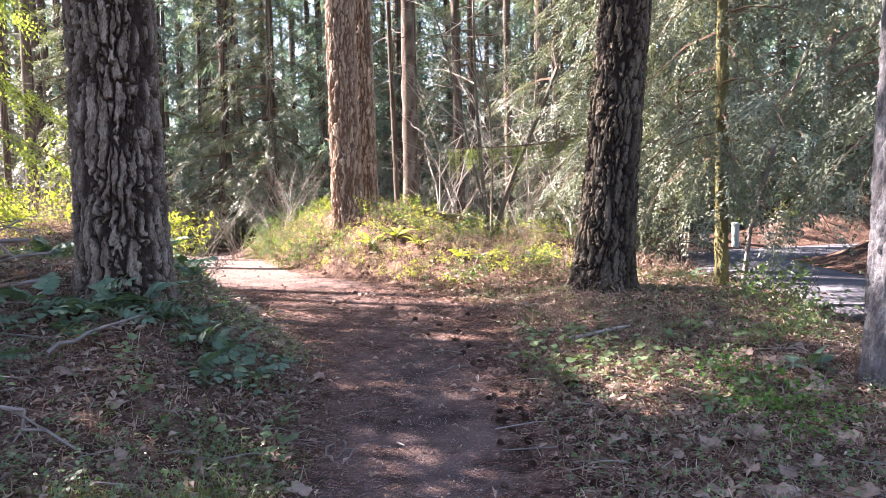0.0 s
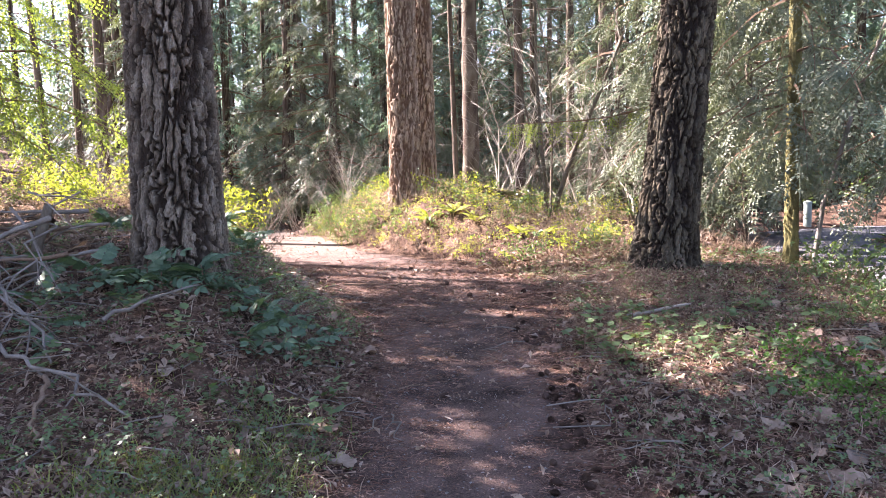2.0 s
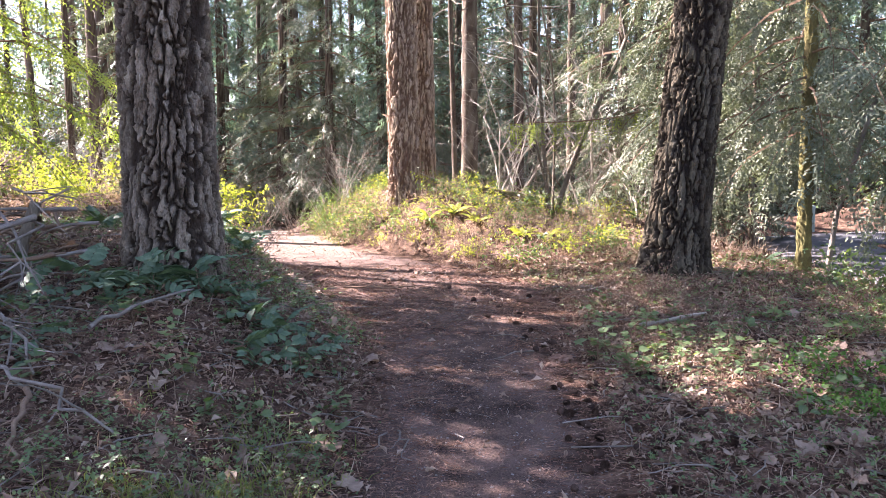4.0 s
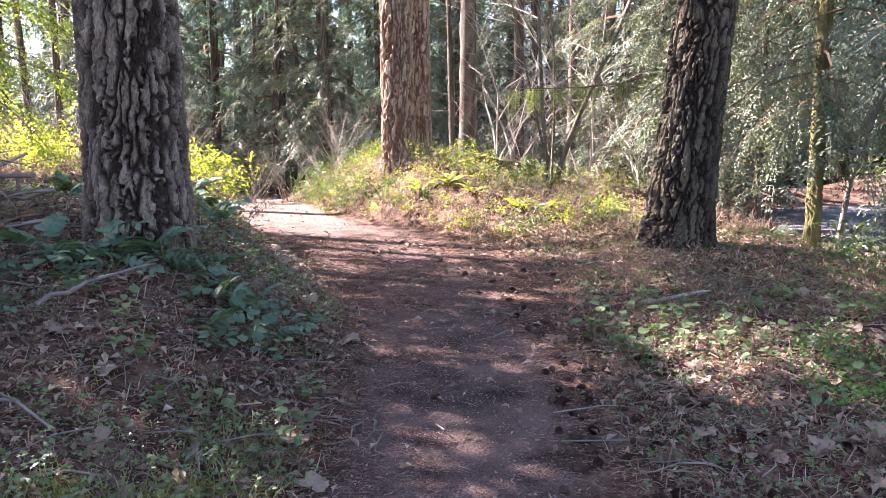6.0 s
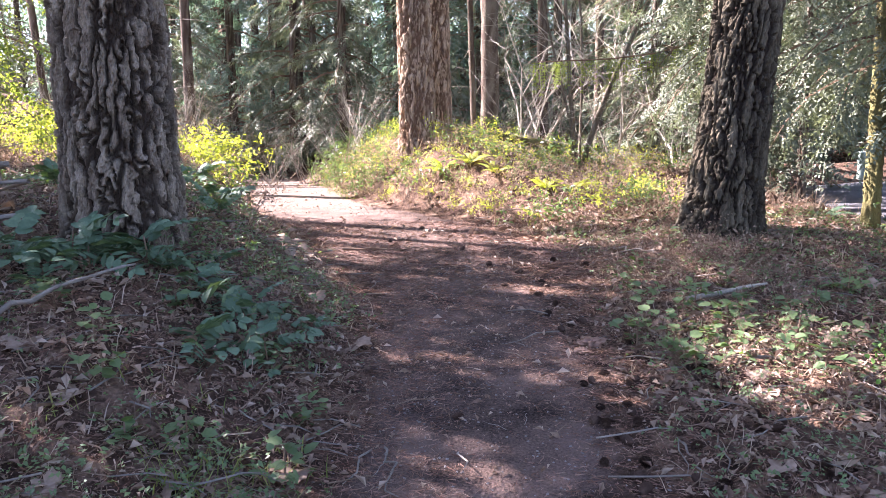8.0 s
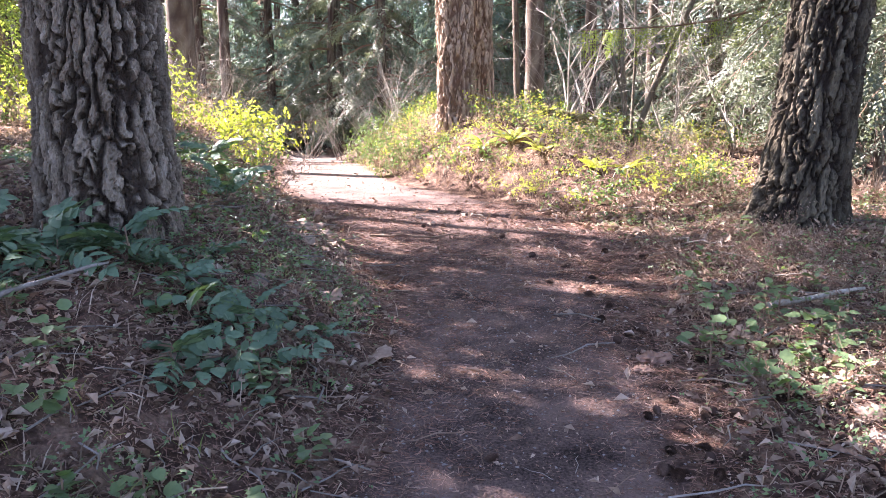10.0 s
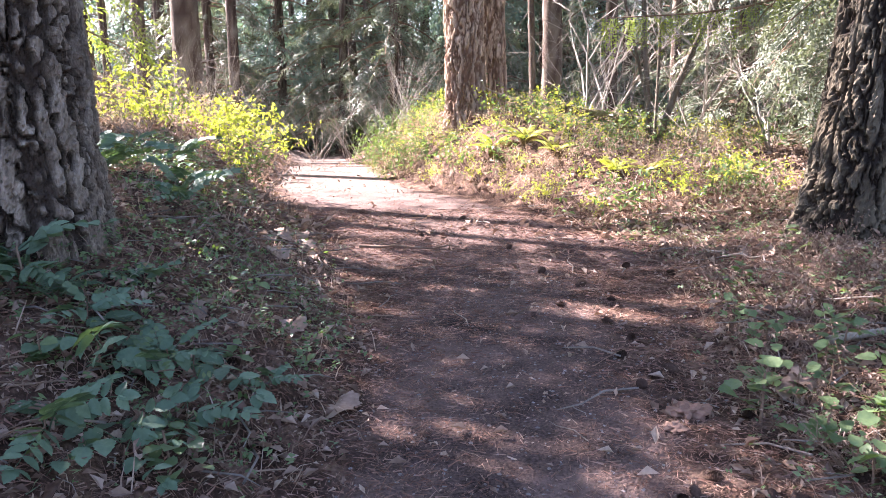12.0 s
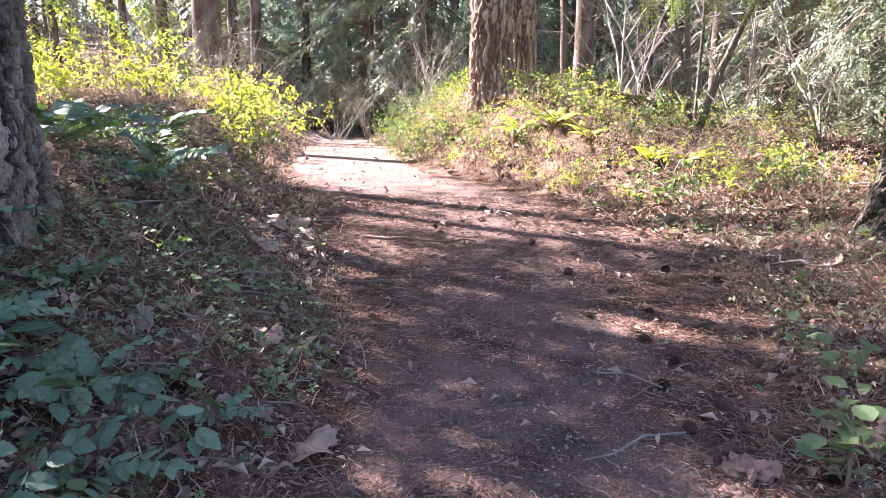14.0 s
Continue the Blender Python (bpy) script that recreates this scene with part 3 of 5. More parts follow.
def free(x, y, gap):
    ok = all((x - a) ** 2 + (y - b) ** 2 > gap * gap for a, b in taken) and road_far(x, y) > 1.9
    if ok:
        taken.append((x, y))
    return ok


# trees whose place is known
for x, y, k, s in ((-0.75, 19.0, 2, 0.9), (-0.95, 16.6, 1, 0.55), (-9.2, 20.2, 2, 1.5), (-9.6, 23.5, 0, 1.0), (-8.1, 30.0, 0, 1.0), (-6.9, 31.0, 1, 1.2), (-8.9, 29.0, 1, 0.9), (-5.6, 27.0, 1, 0.8), (0.5, 21.5, 0, 0.9), (1.6, 18.6, 1, 1.0), (2.6, 20.5, 0, 1.1), (4.2, 21.0, 0, 0.9), (3.3, 17.2, 1, 0.8), (-6.3, 34.0, 0, 1.0), (-7.6, 36.0, 1, 1.3), (-10.6, 19.2, 1, 0.9), (-12.2, 17.0, 2, 0.8), (-13.4, 19.5, 0, 1.0)):
    taken.append((x, y))
    pole(x, y, k, s, turn=rng.uniform(0, 360))
for x, y, k, s in ((-7.2, 25.5, 0, 1.0), (-9.6, 27.0, 1, 1.0), (-5.2, 24.0, 2, 1.0), (-11.5, 26.0, 0, 1.05), (-4.2, 28.5, 1, 1.0), (1.0, 25.0, 0, 1.0), (2.4, 16.2, 2, 0.75), (3.4, 14.4, 2, 0.8), (6.0, 21.0, 0, 1.0), (8.6, 20.0, 1, 0.9), (11.0, 18.6, 2, 1.1), (9.8, 12.2, 2, 0.9), (10.6, 8.6, 0, 0.9), (-2.4, 24.0, 2, 0.9)):
    taken.append((x, y))
    planted(kinds[k], x, y, s, "cedar", "shaggy evergreen with drooping green sprays", "evergreens round the trail")
count = 0
for _ in range(4000):
    a, d = rng.uniform(-0.64, 0.66), rng.uniform(24, 60)
    x, y = d * math.sin(a), d * math.cos(a)
    if abs(x - float(trail_x(y))) < 1.6 and y < 30 or not free(x, y, 2.3):
        continue
    if rng.random() < 0.42 or in_lane(x, y):
        pole(x, y, int(rng.integers(0, 3)), rng.uniform(0.8, 1.3), turn=rng.uniform(0, 360))
    else:
        planted(far_kinds[int(rng.integers(0, 3))], x, y, rng.uniform(0.85, 1.2), "fir", "dark fir deep in the woods", "firs deep in the woods")
    count += 1
    if count >= 82:
        break
# dense woods on the rising ground far behind
n = 7500
a, d = rng.uniform(-0.8, 0.85, n), rng.uniform(58, 76, n)
x, y = d * np.sin(a), d * np.cos(a)
up = rng.random(n) ** 1.25 * 20 * (0.7 + 0.5 * vnoise(a * 40, 0 * a, 0, 91))
v, f = scatter(*SPRAY, np.column_stack([x, y, land(x, y, False) + up]), rots(rng.uniform(0, 6.28, n), -rng.uniform(0.2, 1.2, n), rng.normal(0, 0.4, n)), rng.uniform(1.2, 2.6, n))
tagged(new("far_woods", mesh_of("far_woods", v, f, fir_green)), "dense green woods far behind the trail", "woods", kind="stuff")
for x, y, k in ((-8.3, 33, 0), (-3.5, 34, 1), (-12, 33, 0), (0.5, 33, 0), (7, 30, 0), (-16, 31, 1), (-6, 38, 0), (-10, 39, 1), (10.5, 27, 0), (13, 24, 1), (-1, 39, 0), (5, 38, 1), (-14, 40, 0), (-17, 36, 1), (-21, 38, 0), (-24, 33, 1), (-19, 44, 0), (-26, 41, 1), (-13, 46, 1)):
    planted(far_kinds[k], x, y, 1.0, "fir", "green fir behind the trail", "firs deep in the woods")
# unseen firs beside and behind, added to shade the start of the trail
SHADE = 7
keep_rng, rng = rng, np.random.default_rng(SHADE)
for x, y, s in ((-7.6, 4.6, 1.0), (-9.8, 7.2, 1.1), (-12.5, 8.6, 1.1), (-11, 3.6, 1.1), (-16.5, 7.6, 1.1), (-15.5, 3.0, 1.1), (-5.5, -5, 1.0), (12.5, 1.5, 1.0), (9, -9, 1.1)):
    k = len(taken) % 3
    taken.append((x, y))
    planted(far_kinds[k], x, y, s, "fir", "unseen tall fir beside the trail, added for its shade", "firs beside the trail")

planted(far_kinds[2], -8.8, 8.5, 0.9, "fir", "unseen tall fir beside the trail, added for its shade", "firs beside the trail")
# unseen poles, added so that their crowns dapple the trail further on
for x, y, k in ((-10.6, 11.0, 1), (-12.4, 14.4, 0), (-9.4, 12.6, 1)):
    pole(x, y, k, 1.0, turn=40 * x)

rng = keep_rng

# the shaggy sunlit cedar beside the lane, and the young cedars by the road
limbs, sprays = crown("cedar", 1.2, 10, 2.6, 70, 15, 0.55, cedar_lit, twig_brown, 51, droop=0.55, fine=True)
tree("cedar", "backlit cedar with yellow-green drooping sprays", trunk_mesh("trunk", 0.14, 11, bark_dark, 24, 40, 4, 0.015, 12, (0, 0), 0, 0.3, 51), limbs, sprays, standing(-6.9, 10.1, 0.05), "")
limbs, sprays = crown("cedar", 1.6, 8.5, 1.8, 64, 11, 0.46, cedar_green, twig_brown, 52, droop=0.6, thick=1.5, flat=0.9, fine=True)
moss_trunk = trunk_mesh("trunk", 0.085, 9, bark_moss, 40, 80, 3, 0.012, 14, (0, 0), 0, 0.35, 52)
tree("cedar", "young cedar with a yellow-green mossy trunk", moss_trunk, limbs, sprays, standing(3.2, 8.95, 0.05), "young cedars by the road")
tree("cedar", "young drooping cedar behind the dark fir", trunk_mesh("trunk", 0.07, 9, bark_dark, 24, 40, 3, 0.012, 14, (0, 0), 0, 0.3, 53), limbs, sprays, standing(2.55, 11.6, 0.05) @ pose(0, 0, 0, 0, 0, 130), "young cedars by the road")
tree("cedar", "young drooping cedar at the roadside", trunk_mesh("trunk", 0.07, 9, bark_dark, 24, 40, 3, 0.012, 14, (0, 0), 0, 0.3, 54), limbs, sprays, standing(3.9, 12.9, 0.05) @ pose(0, 0, 0, 0, 0, 250), "young cedars by the road")
tree("cedar", "young drooping cedar hanging over the verge", trunk_mesh("trunk", 0.09, 9, bark_pale, 40, 60, 3, 0.012, 14, (0, 0), 0, 0.3, 55), limbs, sprays, standing(4.35, 7.6, 0.05) @ pose(0, 0, 0, 0, 0, 40), "young cedars by the road")
edge = thing("alder", "grey lichen-spotted alder trunk by the trail", "tree", standing(3.0, 5.2, 0.05))
part("trunk", trunk_mesh("trunk", 0.17, 16, bark_lichen, 90, 160, 3, 0.012, 12, (0.03, 0), 0, 0.4, 56), edge)
part("limb", mesh_of("limb", *crooked((0.05, 0, 2.9), (-0.6, 0.5, 0.7), 1.6, 0.03, 8, 0.2, 0.0, 6)[0], bark_lichen, True), edge)


# ---- leaves and bushes ----
LEAF_V = np.array([(0, 0, 0), (0.26, 0.3, 0.07), (0.3, 0.62, 0.05), (0, 1.05, -0.12), (-0.3, 0.62, 0.05), (-0.26, 0.3, 0.07), (0, 0.5, 0)], float)
LEAF_F = np.array([(0, 1, 6), (1, 2, 6), (2, 3, 6), (3, 4, 6), (4, 5, 6), (5, 0, 6)])


FOLD_V = np.array([(0, 0, 0), (0.25, 0.4, 0.13), (0.06, 1.0, -0.12), (-0.19, 0.58, 0.15)], float)


def toothed_leaf(teeth=5, plump=0.3):
    """A leaf with a toothed edge, folded along its rib."""
    side = []
    for k in range(teeth * 2 + 1):
        t = (k + 0.5) / (teeth * 2 + 1.5)
        w = plump * math.sin(math.pi * t ** 0.75) ** 0.8 * (1.12 if k % 2 else 0.9)
        side.append((w, t * 1.05, 0.22 * w - 0.12 * t * t))
    right = [(0.0, 0.0, 0.0)] + side + [(0.0, 1.05, -0.13)]
    left = [(-x, y, z) for x, y, z in side]
    rim = right + left[::-1]
    v = np.array(rim + [(0.0, 0.45, -0.02)], float)
    n = len(rim)
    k = np.arange(n)
    return v, np.stack([k, (k + 1) % n, np.full(n, n)], -1)


TOOTHED, PLAIN = toothed_leaf(), toothed_leaf(3, 0.36)
FOLD_F = np.array([(0, 1, 2), (0, 2, 3)])


def leaves_at(places, size, tilt=0.9, spread=0.35):
    n = len(places)
    return scatter(FOLD_V, FOLD_F, places, rots(rng.uniform(0, 6.28, n), rng.normal(-0.15, tilt * 0.6, n), rng.normal(0, tilt * 0.6, n)), size * rng.uniform(1 - spread, 1 + spread, n))


def bush_meshes(stems, height, reach, leaf, per, wood, green, depth=1, kids=5):
    tubes, spots = [], []
    for k in range(stems):
        a = rng.uniform(0, 6.28)
        d = (math.cos(a) * reach, math.sin(a) * reach, 1.0)
        out, ends = bushy((rng.normal(0, 0.06), rng.normal(0, 0.06), -0.05), d, height * rng.uniform(0.7, 1.15), 0.006, depth, 0.8, kids)
        tubes += out
        for line in ends:
            for _ in range(per):
                i = rng.integers(1, len(line) - 1)
                spots.append(line[i] + (line[i + 1] - line[i]) * rng.random() + rng.normal(0, 0.03, 3))
    v, f = joined(tubes)
    w = mesh_of("stems", v, f, wood)
    if not per:
        return w, None
    return w, mesh_of("leaves", *leaves_at(np.array(spots), leaf), green)


def bush(name, label, meshes, x, y, size, group, m=None):
    ob = thing(name, label, "bush", pose(x, y, float(land(x, y)) - 0.02, rng.normal(0, 5), rng.normal(0, 5), rng.uniform(0, 360)) @ Matrix.Scale(size, 4), group)
    part("stem_mass", meshes[0], ob, kind="stuff")
    if meshes[1]:
        part("foliage", meshes[1], ob, kind="stuff")
    return ob


bright = [bush_meshes(6, 0.62, 0.75, 0.066, 5, twig_grey, shrub_green) for _ in range(3)]
brown = [bush_meshes(7, 0.55, 0.9, 0.055, 4, twig_grey, dead_fern) for _ in range(3)]
mixed = [bush_meshes(8, 0.5, 0.9, 0.06, 4, twig_brown, salal_green) for _ in range(2)]
bare = [bush_meshes(7, 1.5, 0.55, 0.05, 0, bark_pale, dead_fern, 2, 4) for _ in range(2)]
tangle = [bush_meshes(10, 0.55, 1.3, 0.035, 2, twig_brown, dead_leaf, 1, 6) for _ in range(2)]


def fill(n, xs, ys, choose, gap):
    done, spots = 0, []
    for _ in range(n * 30):
        x, y = rng.uniform(*xs), rng.uniform(*ys)
        off = x - float(trail_x(y))
        w = float(half_width(y))
        if (-w - 0.3 < off < w + 0.1) or road_far(x, y) < 1.35 or (x > 1.6 and y < 13.2) or any((x - a) ** 2 + (y - b) ** 2 < gap * gap for a, b in spots):
            continue
        if min((x + 2.4) ** 2 + (y - 5.8) ** 2, (x - 1.72) ** 2 + (y - 8.5) ** 2, 4 * ((x + 1.62) ** 2 + (y - 13.3) ** 2)) < 0.28:
            continue
        spots.append((x, y))
        choose(x, y)
        done += 1
        if done >= n:
            break


def bank_bush(x, y, more=1.0, leafy=0.3):
    q = rng.random()
    if q < leafy:
        bush("salmonberry_bush", "sunlit yellow-green leafy bush on the bank", bright[int(rng.integers(0, 3))], x, y, more * rng.uniform(0.6, 1.05), "leafy bushes on the banks")
    elif q < 0.82:
        bush("bracken", "dry brown bracken on the bank", brown[int(rng.integers(0, 3))], x, y, more * rng.uniform(0.6, 1.0), "dry bracken on the banks")
    else:
        bush("salal_bush", "low green leafy bush among dead bracken", mixed[int(rng.integers(0, 2))], x, y, rng.uniform(0.7, 1.1), "low green bushes")


fill(160, (-2.4, 3.6), (9.6, 17.5), lambda x, y: bank_bush(x, y, 0.62, 0.36), 0.26)
fill(85, (-9.5, -2.0), (9.3, 18), lambda x, y: bank_bush(x, y, 1.15, 0.55) if x < float(trail_x(y)) else bank_bush(x, y, 0.5), 0.46)
fill(46, (-3.0, 1.4), (9.6, 14.0), lambda x, y: bank_bush(x, y, 0.52, 0.36), 0.22)
fill(40, (-4.6, -1.5), (15.0, 20.5), lambda x, y: bank_bush(x, y, 0.5, 0.4), 0.3)
for y in np.arange(10.6, 19.5, 0.1):
    x = float(trail_x(y) + half_width(y)) + rng.uniform(0.08, 0.75)
    bank_bush(x, float(y), 0.42)
for x, y, s in ((3.0, 7.3, 1.0), (3.4, 7.9, 1.1), (3.7, 8.4, 1.2), (2.7, 6.1, 0.8), (3.2, 6.4, 1.0), (3.75, 8.0, 1.2), (2.9, 6.8, 0.8)):
    bush("salal_bush", "dark green bush beside the road verge", mixed[0], x, y, s, "low green bushes")

fill(52, (0.75, 3.8), (5.4, 9.4), lambda x, y: bush("bracken", "tangle of dead brown bracken stalks", tangle[int(rng.integers(0, 2))], x, y, rng.uniform(0.4, 0.8), "dead bracken tangles"), 0.27)
for x, y in ((-5.5, 20.5), (-6.6, 21.4), (-4.6, 21.0), (-5.8, 22.6), (-7.5, 21.0), (-3.9, 20.0), (-7.0, 23.0), (-4.9, 23.2), (-6.1, 20.0), (-5.0, 19.6)):
    bush("thicket", "leafless grey twig thicket", bare[int(rng.integers(0, 2))], x, y, rng.uniform(0.9, 1.3), "leafless thickets")
fill(14, (-10.5, -5.8), (12.5, 19.5), lambda x, y: bush("thicket", "leafless grey twig thicket", bare[int(rng.integers(0, 2))], x, y, rng.uniform(0.7, 1.1), "leafless thickets"), 0.8)
fill(14, (-12, -5.5), (14, 26), lambda x, y: bush("thicket", "leafless grey twig thicket", bare[int(rng.integers(0, 2))], x, y, rng.uniform(0.9, 1.5), "leafless thickets"), 0.9)
fill(15, (-6.5, 6), (16, 27), lambda x, y: bush("thicket", "leafless grey twig thicket", bare[int(rng.integers(0, 2))], x, y, rng.uniform(0.9, 1.5), "leafless thickets"), 0.8)
fill(30, (-12, 9), (17.5, 28), lambda x, y: bush("salal_bush", "dark green leafy bush under the trees", mixed[int(rng.integers(0, 2))], x, y, rng.uniform(1.0, 1.9), "low green bushes"), 0.7)


# ---- plants of the forest floor ----
def pinnate(pairs, length, leaf, arch, width=0.45):
    """A pinnate leaf along +y: a stalk with paired leaflets and one at the tip."""
    t = np.linspace(0.25, 1, pairs)
    y, z = t * length, -arch * t * t * length + arch * 0.5 * t * length
    places = np.concatenate([np.column_stack([np.zeros(pairs), y, z])] * 2 + [np.array([[0, length, z[-1]]])])
    yaw = np.concatenate([np.full(pairs, 1.15), np.full(pairs, -1.15), [0.0]]) + rng.normal(0, 0.12, 2 * pairs + 1)
    sizes = leaf * np.concatenate([np.linspace(1, 0.75, pairs)] * 2 + [[0.9]])
    shape = TOOTHED[0] * np.array([width / 0.3, 1, 1])
    v, f = scatter(shape, TOOTHED[1], places, rots(yaw, rng.normal(-0.25, 0.15, len(yaw)), rng.normal(0, 0.2, len(yaw))), sizes)
    s = np.linspace(0, 1, 7)
    tv, tf = tube(np.column_stack([np.zeros(7), s * length, -arch * s * s * length + arch * 0.5 * s * length - 0.004]), np.linspace(0.004, 0.0015, 7), 3)
    return np.concatenate([v, tv]), [f, tf + len(v)]


def frond(pairs, length, width, arch):
    """A fern frond along +y, arching."""
    v, f = [], []
    for k in range(pairs):
        s = 0.12 + 0.88 * k / pairs
        y, z = s * length * (1 - 0.25 * s * arch), length * (0.55 * s - arch * s * s)
        reach = width * math.sin(math.pi * min(1, 0.25 + 0.78 * s)) * rng.uniform(0.85, 1.1)
        for side in (-1, 1):
            b = len(v)
            h = length * 0.42 / pairs
            v += [(0, y - h, z), (0, y + h, z), (side * reach * 0.6, y + h * 1.6, z - reach * 0.1), (side * reach, y + h * 1.2, z - reach * 0.3), (side * reach * 0.6, y - h * 0.3, z - reach * 0.1)]
            f += [(b, b + 1, b + 2), (b, b + 2, b + 4), (b + 4, b + 2, b + 3)]
    s = np.linspace(0, 1, 8)
    tv, tf = tube(np.column_stack([np.zeros(8), s * length * (1 - 0.25 * s * arch), length * (0.55 * s - arch * s * s) - 0.004]), np.linspace(0.005, 0.0015, 8), 3)
    return np.concatenate([np.array(v), tv]), [np.array(f), tf + len(v)]


grape_leaves = [mesh_of("leaf", *pinnate(6, rng.uniform(0.26, 0.36), 0.095, 0.5, 0.31), grape_green, True) for _ in range(3)]
fern_fronds = [mesh_of("frond", *frond(20, rng.uniform(0.42, 0.55), 0.075, 0.62), grape_green, True) for _ in range(3)]
# Same fern in a lighter yellow green: its sunlight is put into the colour.
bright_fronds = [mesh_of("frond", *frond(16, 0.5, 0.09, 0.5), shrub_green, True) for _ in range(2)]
stalk = mesh_of("stalk", *tube(np.array([(0, 0, -0.05), (0.005, 0, 0.06), (0.0, 0.01, 0.16)]), [0.006, 0.005, 0.004], 5), twig_brown, True)


def plant(name, label, leaf_name, leaves, n, x, y, size, lean, group, stem=None, height=0.0):
    ob = thing(name, label, "plant", pose(x, y, float(land(x, y)) - 0.01, 0, 0, rng.uniform(0, 360)) @ Matrix.Scale(size * 0.74, 4), group)
    if stem:
        part("stalk", stem, ob)
    for k in range(n):
        p = part(leaf_name, leaves[k % len(leaves)], ob)
        p.matrix_basis = pose(rng.normal(0, 0.012), rng.normal(0, 0.012), height * rng.uniform(0.3, 1.0), lean + rng.normal(0, 14), rng.normal(0, 12), 360 / n * k + rng.normal(0, 14)) @ Matrix.Scale(rng.uniform(0.75, 1.15), 4)
    return ob


for x, y, s in ((-1.46, 5.26, 0.9), (-1.57, 4.75, 0.9), (-1.3, 5.06, 0.8), (-1.75, 5.25, 0.8), (-1.2, 5.5, 0.6), (-2.05, 5.32, 1.35), (-2.4, 5.22, 1.5), (-2.75, 5.2, 1.3), (-2.25, 5.1, 1.1), (-2.62, 4.35, 0.9), (-3.15, 4.2, 1.0), (-3.4, 4.65, 1.0), (-3.0, 4.9, 1.0), (-2.9, 7.1, 1.2), (-2.45, 7.3, 1.1), (-3.3, 7.6, 1.3), (-2.9, 8.1, 1.2), (-3.7, 7.2, 1.2), (-2.2, 6.75, 0.8), (-1.8, 5.7, 0.6), (-3.6, 8.6, 1.2)):
    plant("oregon_grape", "oregon grape plant with dark blue-green leaflets", "leaf", grape_leaves, 6, x, y, s, 28, "oregon grape plants on the bank", stalk, 0.15)
for x, y, s in ((-2.25, 5.28, 0.95), (-2.6, 5.25, 1.0), (-3.35, 5.5, 1.0), (-1.95, 5.35, 0.75), (-2.45, 4.95, 0.75), (-3.6, 4.2, 1.0), (2.6, 5.5, 0.9), (1.9, 9.6, 1.0), (2.9, 9.3, 1.0), (3.3, 8.6, 1.0)):
    plant("sword_fern", "dark green sword fern", "frond", fern_fronds, 9, x, y, s, 12, "sword ferns")
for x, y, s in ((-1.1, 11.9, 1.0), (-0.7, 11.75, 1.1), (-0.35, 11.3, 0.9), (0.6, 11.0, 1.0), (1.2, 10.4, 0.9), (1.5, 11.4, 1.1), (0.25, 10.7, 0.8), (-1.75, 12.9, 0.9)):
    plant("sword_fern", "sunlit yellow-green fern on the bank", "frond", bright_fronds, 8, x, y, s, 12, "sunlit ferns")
# broad-leafed plants close to the trail
BROAD = ((-1.62, 5.1, 0.95), (-1.42, 5.35, 0.8), (-1.36, 4.8, 0.7))
broad_leaves = [mesh_of("leaf", *pinnate(4, rng.uniform(0.4, 0.48), 0.145, 0.6, 0.36), grape_green, True) for _ in range(2)]
for x, y, s in BROAD:
    plant("oregon_grape", "oregon grape plant with broad blue-green leaflets", "leaf", broad_leaves, 4, x, y, s, 20, "oregon grape plants on the bank", stalk, 0.2)

round_leaf = mesh_of("leaf", PLAIN[0] * np.array([1.1, 0.95, 1]) * 0.072 + np.array([0, 0.02, 0.0]), PLAIN[1], salal_green, True)


def creeper(x, y, n, size, label="low salal with rounded green leaves"):
    ob = thing("salal", label, "plant", pose(x, y, float(land(x, y)), 0, 0, rng.uniform(0, 360)) @ Matrix.Scale(size, 4), "salal plants by the trail")
    part("stalk", stalk, ob)
    for k in range(n):
        p = part("leaf", round_leaf, ob)
        r, a = rng.uniform(0.0, 0.11), rng.uniform(0, 6.28)
        p.matrix_basis = pose(r * math.cos(a), r * math.sin(a), rng.uniform(0.03, 0.17), rng.normal(5, 16), rng.normal(0, 16), rng.uniform(0, 360)) @ Matrix.Scale(rng.uniform(0.6, 1.15), 4)
    return ob


for x, y, s in ((0.62, 5.8, 1.2), (0.72, 6.15, 1.0), (0.9, 5.95, 1.0), (0.8, 6.55, 0.95), (1.05, 6.3, 0.9), (1.25, 6.0, 1.0), (1.5, 5.75, 1.0), (1.75, 6.2, 1.0), (1.12, 5.45, 0.9), (2.0, 5.5, 1.0), (1.35, 6.75, 0.9), (0.7, 6.85, 0.8), (1.9, 4.9, 0.9), (1.45, 5.2, 0.9), (2.3, 5.9, 1.0), (-1.3, 4.05, 0.8), (-0.95, 4.1, 0.9), (-1.7, 4.2, 0.9), (-1.5, 3.95, 0.8), (1.6, 4.6, 0.8), (2.1, 6.6, 1.0), (2.6, 6.2, 1.0), (-1.75, 5.0, 0.8), (-1.35, 5.6, 0.7), (-1.9, 4.5, 0.9), (-2.2, 4.7, 0.9), (-1.2, 5.9, 0.6), (-1.6, 6.2, 0.7), (-2.8, 4.6, 1.0), (-2.4, 4.0, 0.9), (-1.0, 4.6, 0.8), (-1.25, 4.85, 0.9), (1.2, 8.0, 1.0), (0.85, 7.5, 0.8)):
    creeper(x, y, 16, s)
for x, y, s in ((0.78, 5.55, 1.3), (1.0, 5.72, 1.2), (1.15, 5.9, 1.3), (0.95, 6.2, 1.1), (1.35, 5.5, 1.2), (1.3, 6.3, 1.2), (0.85, 5.3, 1.1), (1.55, 6.05, 1.2), (1.1, 6.6, 1.1), (1.7, 5.6, 1.2)):
    creeper(x, y, 18, s * 0.75)


